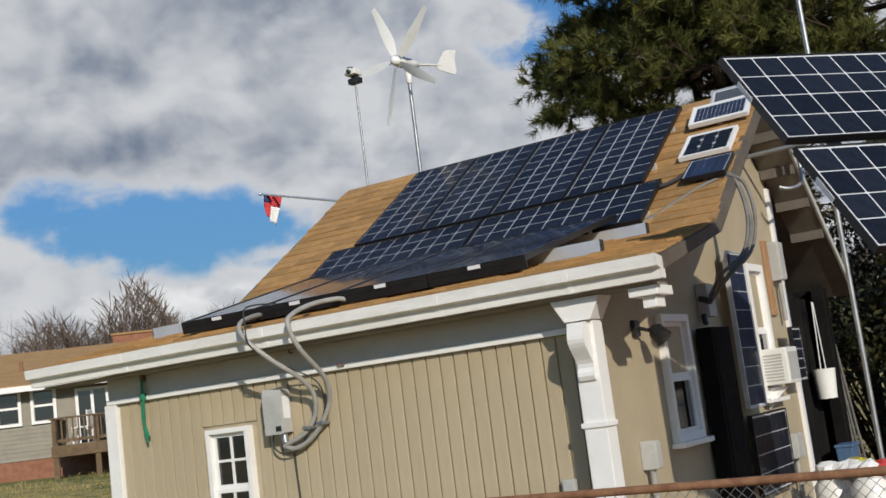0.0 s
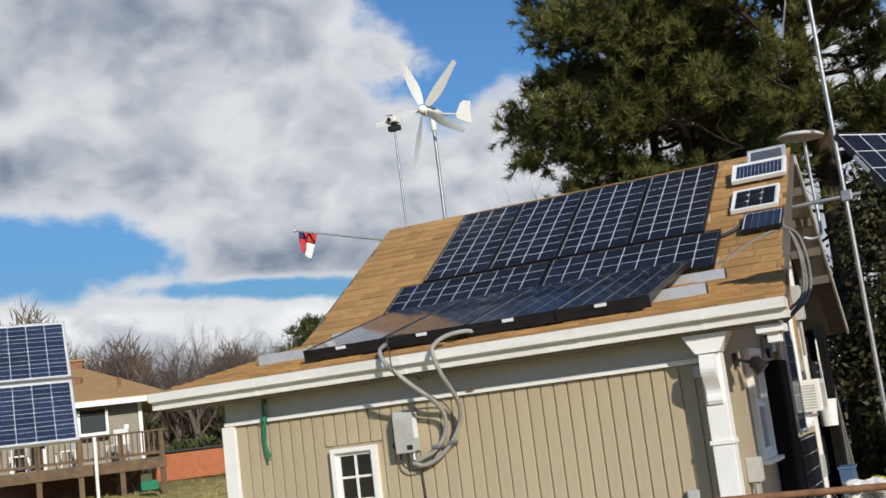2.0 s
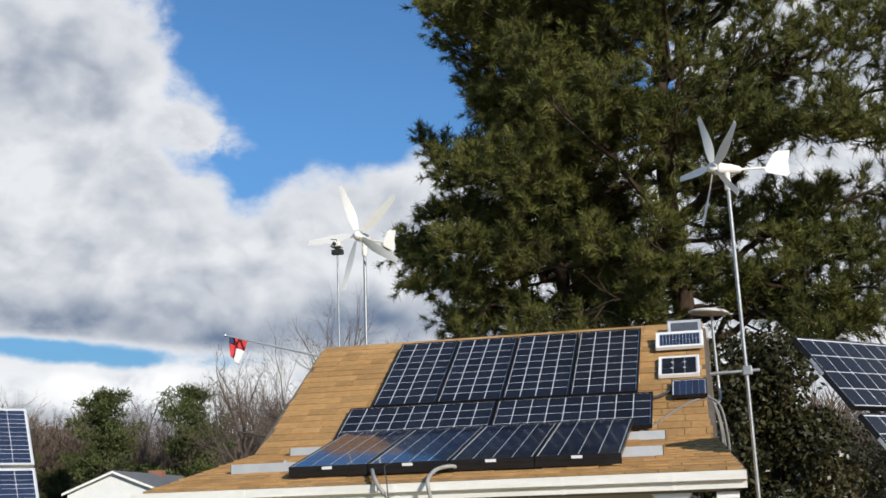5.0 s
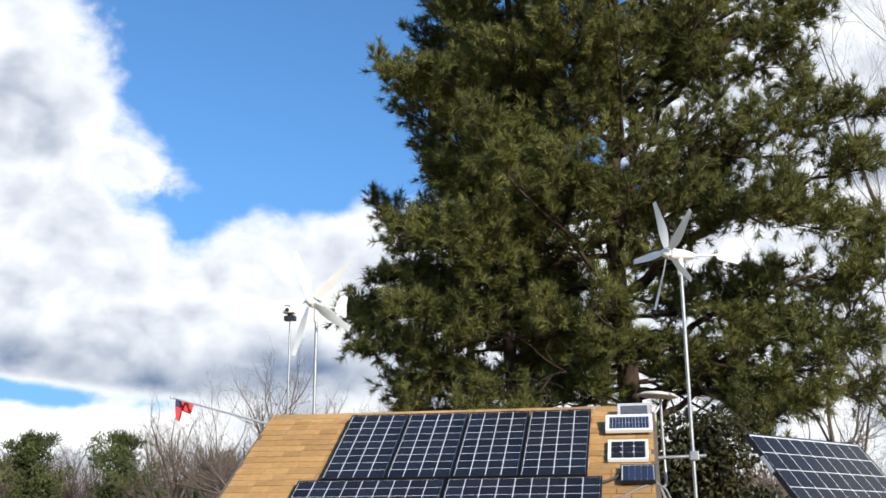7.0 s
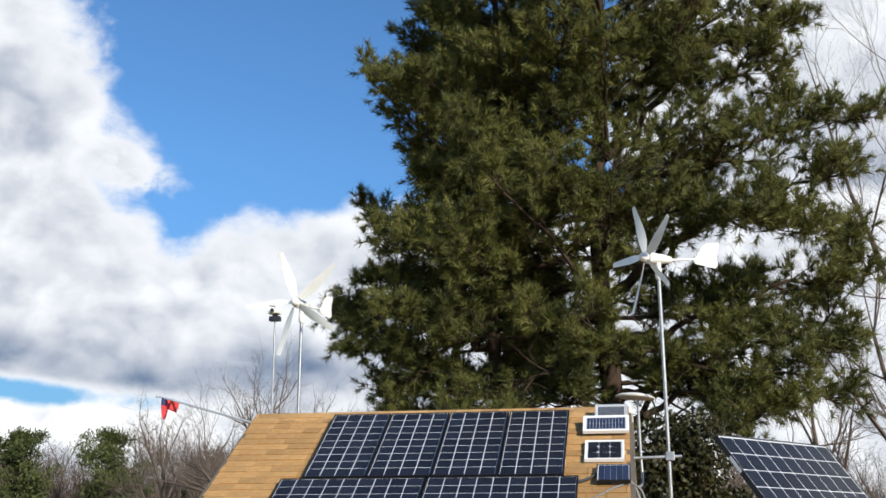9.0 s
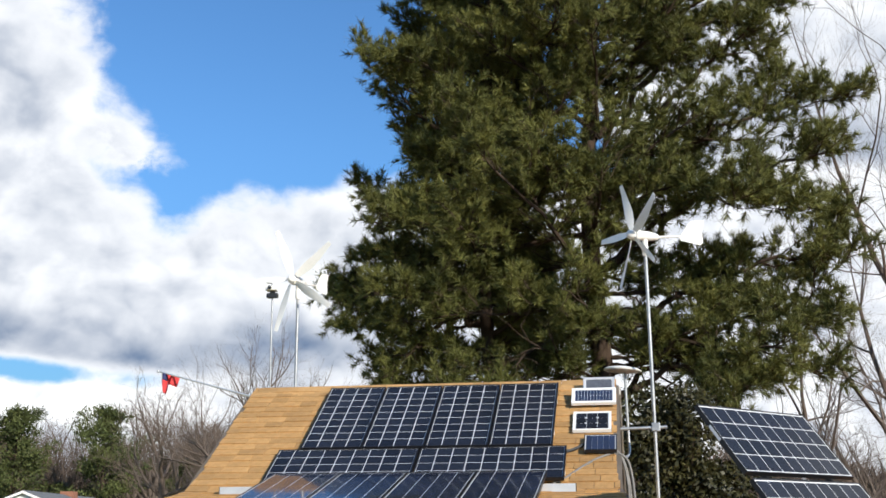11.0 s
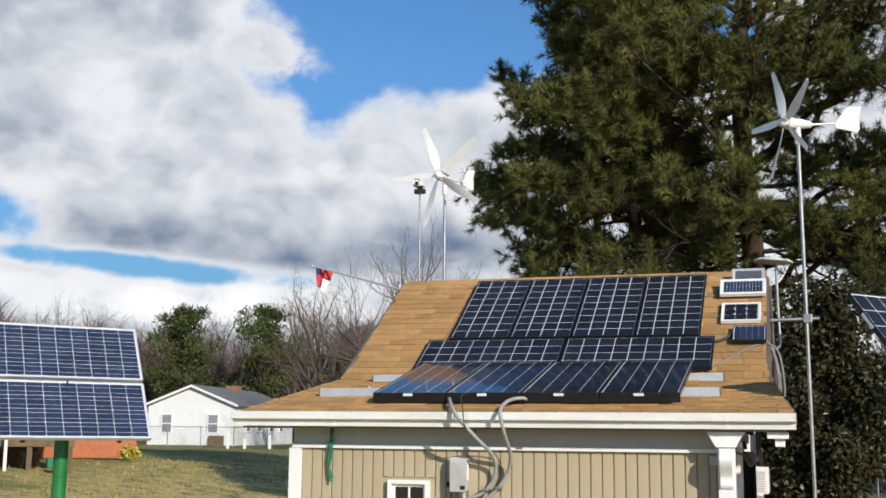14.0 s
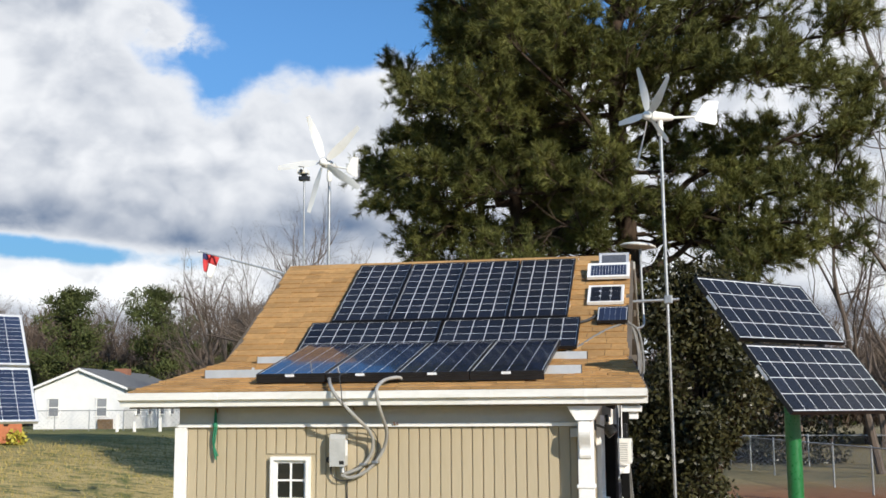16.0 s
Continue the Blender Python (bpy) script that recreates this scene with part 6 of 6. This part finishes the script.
def white_house():
    x0, y0, _ = from_eye(-31.4, 75)
    x1, y1, _ = from_eye(-27.3, 73)
    along = Vector((x1 - x0, y1 - y0, 0))
    W = along.length
    along.normalize()
    back = Vector((-along.y, along.x, 0))
    m = axes_pose((x0, y0, 1.15), along, back, (0, 0, 1))
    h = thing("white_house", "small white house with a grey shingle roof across the lawn", "house", m)
    eave, apex, D = 2.65, 3.75, 13.0
    part("gable_wall", G().extrude([(0, 0, 0), (W, 0, 0), (W, 0, eave), (W / 2, 0, apex), (0, 0, eave)], (0, 0.15, 0)), M["white_wall"], h)
    part("gable_wall", G().extrude([(0, D - 0.15, 0), (W, D - 0.15, 0), (W, D - 0.15, eave), (W / 2, D - 0.15, apex), (0, D - 0.15, eave)], (0, 0.15, 0)), M["white_wall"], h)
    for x in (0, W - 0.15):
        part("side_wall", G().box((x, 0.15, 0.0), (x + 0.15, D - 0.15, eave)), M["white_wall"], h)
    part("foundation", G().box((-0.02, -0.02, -0.4), (W + 0.02, D + 0.02, 0.02)), M["brick"], h)
    for s in (0, 1):
        e = Vector((-0.25 if not s else W + 0.25, -0.25, eave - 0.11))
        r = Vector((W / 2, -0.25, apex + 0.02))
        part("roof", G().extrude([e, r, r + Vector((0, 0, 0.14)), e + Vector((0, 0, 0.14))], (0, D + 0.5, 0)), M["grey_roof"], h, "grey asphalt shingle roof")
        part("fascia", G().extrude([e + Vector((0, -0.04, -0.04)), r + Vector((0, -0.04, -0.04)), r + Vector((0, -0.04, 0.1)), e + Vector((0, -0.04, 0.1))], (0, 0.04, 0)), M["white"], h)
    for x in (0.95, W - 1.7):
        simple_window(h, Matrix.Translation((x, -0.02, 0.95)), 0.6, 1.05, glass="pale_reflection_pane")
    for y in (2.2, 4.6, 7.2, 9.6):
        simple_window(h, Matrix.Translation((W + 0.02, y, 1.05)) @ Matrix.Rotation(radians(90), 4, "Z"), 0.8, 0.95, glass="pale_reflection_pane")
    part("chimney", G().box((W / 2 - 0.3, 7.0, apex - 0.4), (W / 2 + 0.6, 7.8, apex + 0.35)), M["brick"], h)
    part("basement_door", G().box((4.1, -0.25, 0.0), (5.0, -0.021, 0.75)), M["deckwood"], h)


white_house()


def deck_house():
    rx, ry = 5.54 + 33 * math.sin(radians(-39.0)), -7.77 + 33 * math.cos(radians(-39.0))
    along = Vector((0.735, 0.678, 0))                 # towards the right-hand end
    back = Vector((-along.y, along.x, 0))
    m = axes_pose((rx, ry, 1.28), along, back, (0, 0, 1))
    h = thing("neighbour_house", "neighbour's house with grey siding, brown shingle roof and a deck", "house", m)
    L, D, fl, ev = 15.0, 8.0, 0.75, 2.35
    wall = part("front_wall", G().box((-L, 0.02, 0.5), (-0.55, 0.18, ev)), M["vinyl"], h, "grey vinyl lap siding")
    for k in range(16):
        z = 0.5 + k * 0.115
        part("lap_board", G().poly([(-L, 0.0, z), (-0.55, 0.0, z), (-0.55, 0.02, z), (-L, 0.02, z), (-L, 0.013, z + 0.113), (-0.55, 0.013, z + 0.113), (-0.55, 0.02, z + 0.113), (-L, 0.02, z + 0.113)],
                                   [(0, 3, 2, 1), (4, 5, 6, 7), (0, 1, 5, 4), (1, 2, 6, 5), (2, 3, 7, 6), (3, 0, 4, 7)]), M["vinyl"], wall)
    part("end_wall", G().extrude([(-0.55, 0.18, 0.5), (-0.55, D, 0.5), (-0.55, D, ev), (-0.55, 0.18, ev)], (-0.15, 0, 0)), M["vinyl"], h)
    part("end_wall", G().extrude([(-L, 0.18, 0.5), (-L, D, 0.5), (-L, D, ev), (-L, 0.18, ev)], (0.15, 0, 0)), M["vinyl"], h)
    part("rear_wall", G().box((-L, D, 0.5), (-0.55, D + 0.15, ev)), M["vinyl"], h)
    part("foundation", G().box((-L, 0.03, -0.5), (-0.6, D, 0.5)), M["brick"], h, "red brick foundation")
    # hipped roof with a fascia and gutter line
    e0, e1, f0_, f1_, zr = -L - 0.4, 0.35, -0.55, D + 0.55, ev + 1.38
    lo, hi = ev + 0.02, ev + 0.12
    rf = part("roof", G().poly([(e0, f0_, hi), (e1, f0_, hi), (e1, f1_, hi), (e0, f1_, hi), (e0 + 2.4, D / 2, zr), (e1 - 2.2, D / 2, zr), (e0, f0_, lo), (e1, f0_, lo), (e1, f1_, lo), (e0, f1_, lo)],
                               [(0, 1, 5, 4), (1, 2, 5), (2, 3, 4, 5), (3, 0, 4), (0, 6, 7, 1), (1, 7, 8, 2), (2, 8, 9, 3), (3, 9, 6, 0), (6, 9, 8, 7)]), M["far_roof"], h, "brown shingle hip roof")
    part("fascia", G().box((e0, f0_ - 0.05, ev - 0.06), (e1, f0_ - 0.005, ev + 0.09)), M["white"], rf)
    part("fascia", G().box((e1 + 0.005, f0_, ev - 0.06), (e1 + 0.05, f1_, ev + 0.09)), M["white"], rf)

    def roof_at(y):
        return hi + (zr - hi) * (y - f0_) / (D / 2 - f0_)
    ch = part("chimney", G().box((-3.1, D / 2 + 0.1, zr - 0.5), (-1.9, D / 2 + 0.7, zr + 0.24)), M["brick"], h, "low brown brick chimney")
    part("chimney_cap", G().box((-3.16, D / 2 + 0.04, zr + 0.242), (-1.84, D / 2 + 0.76, zr + 0.30)), M["far_roof"], ch, bevel=0.02)
    for x, y in ((-5.4, 1.3), (-2.25, 0.8), (-0.95, 0.8)):
        part("vent_pipe", G().lathe([(0.10, -0.05), (0.05, 0.03), (0.045, 0.26), (0.03, 0.262)], 10, Matrix.Translation((x, y, roof_at(y)))), M["rust"], h, "dark vent pipe")
    part("roof_vent", G().lathe([(0.24, -0.06), (0.24, 0.10), (0.18, 0.16), (0.03, 0.19)], 14, Matrix.Translation((-2.15, 1.9, roof_at(1.9)))), M["rust"], h, "dark mushroom roof vent")
    for x, w, z, hh in ((-13.6, 0.9, 1.2, 1.0), (-11.7, 0.9, 1.2, 1.0), (-9.0, 0.9, 1.2, 1.0), (-7.4, 0.55, 1.55, 0.78), (-5.85, 0.50, 1.50, 0.80), (-4.95, 0.50, 1.50, 0.80)):
        simple_window(h, Matrix.Translation((x, -0.02, z)), w, hh)
    dr = part("sliding_door", G().box((-3.88, -0.06, 0.76), (-3.80, 0.0, 2.25)).box((-3.08, -0.06, 0.76), (-3.0, 0.0, 2.25)).box((-3.80, -0.06, 2.17), (-3.08, 0.0, 2.25)).box((-3.48, -0.05, 0.80), (-3.40, 0.0, 2.17)), M["white"], h, "white sliding glass door")
    for x in (-3.80, -3.40):
        part("pane", G().box((x, -0.03, 0.80), (x + 0.32, -0.02, 2.17)), M["pane"], dr)
    bay = part("garden_window", G().box((-2.15, -0.36, 1.52), (-1.35, 0.0, 1.60)).box((-2.15, -0.36, 1.60), (-2.08, -0.29, 2.10)).box((-1.42, -0.36, 1.60), (-1.35, -0.29, 2.10))
               .box((-2.15, -0.06, 1.60), (-2.08, 0.0, 2.25)).box((-1.42, -0.06, 1.60), (-1.35, 0.0, 2.25))
               .extrude([(-2.15, -0.36, 2.10), (-2.15, 0.0, 2.25), (-2.15, 0.0, 2.18), (-2.15, -0.36, 2.04)], (0.07, 0, 0)).extrude([(-1.42, -0.36, 2.10), (-1.42, 0.0, 2.25), (-1.42, 0.0, 2.18), (-1.42, -0.36, 2.04)], (0.07, 0, 0)), M["white"], h, "white projecting garden window")
    part("pane", G().box((-2.07, -0.33, 1.61), (-1.43, -0.32, 2.06)), M["pane"], bay)
    part("pane", G().extrude([(-2.07, -0.33, 2.08), (-2.07, -0.01, 2.21), (-2.07, -0.01, 2.22), (-2.07, -0.33, 2.09)], (0.64, 0, 0)), M["pane"], bay)
    part("porch_lamp", G().box((-2.42, -0.10, 1.98), (-2.32, 0.0, 2.18)), M["plastic_white"], h, bevel=0.02)
    part("outlet", G().box((-0.95, -0.05, 1.62), (-0.82, 0.0, 1.74)), M["plastic_white"], h, bevel=0.01)
    part("downspout", G().box((-0.54, -0.07, 0.5), (-0.44, 0.16, ev)), M["white"], h)
    dk = thing("wooden_deck", "weathered wooden deck with a railing on the neighbour's house", "deck", m)
    d0, d1, f0, top = -4.2, -0.1, -2.6, 1.40
    for k in range(20):
        y = f0 + 2.55 * k / 20
        part("deck_board", G().box((d0, y, fl - 0.04), (d1, y + 0.118, fl)), M["deckwood"], dk)
    part("rim_joist", G().box((d0, f0 - 0.045, fl - 0.28), (d1, f0 - 0.004, fl - 0.01)), M["deckwood"], dk)
    for x in (d0 - 0.045, d1 + 0.002):
        part("rim_joist", G().box((x, f0, fl - 0.28), (x + 0.043, -0.05, fl - 0.01)), M["deckwood"], dk)
    for k in range(5):
        x = d0 + 0.06 + (d1 - d0 - 0.12) * k / 4
        part("post", G().box((x - 0.065, f0 + 0.0, -0.4), (x + 0.065, f0 + 0.13, top)), M["deckwood"], dk)
    part("hand_rail", G().box((d0 - 0.04, f0 - 0.04, top), (d1 + 0.04, f0 + 0.15, top + 0.04)), M["deckwood"], dk)
    part("low_rail", G().box((d0, f0 + 0.03, fl + 0.08), (d1, f0 + 0.07, fl + 0.15)), M["deckwood"], dk)
    for k in range(30):
        x = d0 + 0.1 + (d1 - d0 - 0.2) * k / 29
        part("baluster", G().box((x - 0.018, f0 + 0.0, fl + 0.06), (x + 0.018, f0 + 0.028, top)), M["deckwood"], dk)
    for x in (d0, d1):
        part("hand_rail", G().box((x - 0.07, f0 + 0.15, top), (x + 0.07, -0.05, top + 0.04)), M["deckwood"], dk)
        for k in range(16):
            y = f0 + 0.18 + 2.3 * k / 15
            part("baluster", G().box((x - 0.014, y - 0.018, fl + 0.0), (x + 0.014, y + 0.018, top)), M["deckwood"], dk)
    wp = thing("white_post", "thin white pipe standing before the deck", "post", m)
    part("pipe", G().tube([(-1.78, f0 - 0.5, -0.5), (-1.78, f0 - 0.5, 1.40)], 0.045, 10), M["white"], wp, smooth=True)
    for x, y in ((-3.6, -1.4), (-2.5, -1.2), (-1.2, -1.5)):
        c = thing("deck_chair", "white plastic chair standing on the neighbour's deck", "chair", m @ Matrix.Translation((x, y, fl)) @ Matrix.Rotation(0.5 * x, 4, "Z"), group="deck chairs")
        part("seat", G().box((-0.22, -0.22, 0.40), (0.22, 0.22, 0.44)), M["plastic_white"], c, bevel=0.01)
        part("backrest", G().box((-0.22, 0.19, 0.44), (0.22, 0.225, 0.84)), M["plastic_white"], c, bevel=0.01)
        for lx in (-0.19, 0.19):
            for ly in (-0.19, 0.19):
                part("leg", G().box((lx - 0.02, ly - 0.02, 0), (lx + 0.02, ly + 0.02, 0.40)), M["plastic_white"], c)
    gr = thing("kettle_grill", "dark round kettle grill under the deck", "grill", m @ Matrix.Translation((-1.15, f0 + 0.5, -0.05)))
    part("bowl", G().lathe([(0.06, 0.25), (0.28, 0.38), (0.34, 0.55), (0.30, 0.68), (0.08, 0.78)], 16), M["black"], gr, smooth=True)
    for a in range(3):
        part("leg", G().tube([(0.15 * math.cos(a * 2.1), 0.15 * math.sin(a * 2.1), 0.35), (0.3 * math.cos(a * 2.1), 0.3 * math.sin(a * 2.1), -0.02)], 0.012, 6), M["black"], gr)
    gb = thing("green_crate", "low pale green crate on the lawn by the deck", "crate", m @ Matrix.Translation((-0.75, f0 - 0.4, -0.05)))
    part("crate", G().box((0, 0, 0), (0.42, 0.3, 0.24)), M["rope"], gb, bevel=0.02)


deck_house()


def hot_tub():
    x, y, z = from_eye(-34.0, 41)
    t = thing("hot_tub", "orange-brown wooden hot tub with a dark lid on the lawn", "hot tub", Matrix.Translation((x, y, z - 0.03)) @ Matrix.Rotation(radians(32), 4, "Z"))
    part("side_panels", G().box((-1.5, -1.1, 0), (1.5, 1.1, 0.85)), M["tub"], t, bevel=0.02)
    for k in range(16):
        part("slat", G().box((-1.48 + 0.186 * k, -1.118, 0.03), (-1.31 + 0.186 * k, -1.101, 0.82)), M["tub"], t)
    part("lid", G().box((-1.55, -1.15, 0.86), (1.55, 1.15, 0.95)), M["frame_black"], t, bevel=0.03)


hot_tub()


def yard_bits():
    f = chain_fence("chain_link_fence", "low galvanised chain-link fence before the white house", from_eye(-32.0, 66), from_eye(-22.5, 64), 1.1, 7, "galv", "galv", 0.25, 0.004)
    for az_, hgt in ((-27.6, 0.9), (-25.6, 0.7), (-26.8, 0.5)):
        x, y, z = from_eye(az_, 60)
        p = thing("marker_post", "short white post standing in the lawn", "post", Matrix.Translation((x, y, z)), group="white posts")
        part("shaft", G().box((-0.06, -0.06, 0), (0.06, 0.06, hgt)), M["white"], p, bevel=0.01)
    x, y, z = from_eye(3.0, 104)
    s = thing("far_cottage", "small pale cottage among bare trees beyond the fence", "house", Matrix.Translation((x, y, 0.2)))
    part("body", G().extrude([(-3, 0, 0), (3, 0, 0), (3, 0, 2.3), (0, 0, 3.2), (-3, 0, 2.3)], (0, 5, 0)), M["white_wall"], s)
    for sgn in (-1, 1):
        part("roof", G().extrude([(sgn * 3.3, -0.3, 2.2), (0, -0.3, 3.22), (0, -0.3, 3.36), (sgn * 3.3, -0.3, 2.34)], (0, 5.6, 0)), M["grey_roof"], s)
    simple_window(s, Matrix.Translation((-1.2, -0.02, 0.9)), 0.9, 1.0)
    part("door", G().box((0.8, -0.05, 0.0), (1.7, -0.005, 1.95)), M["deckwood"], s)


yard_bits()
build_shingles()
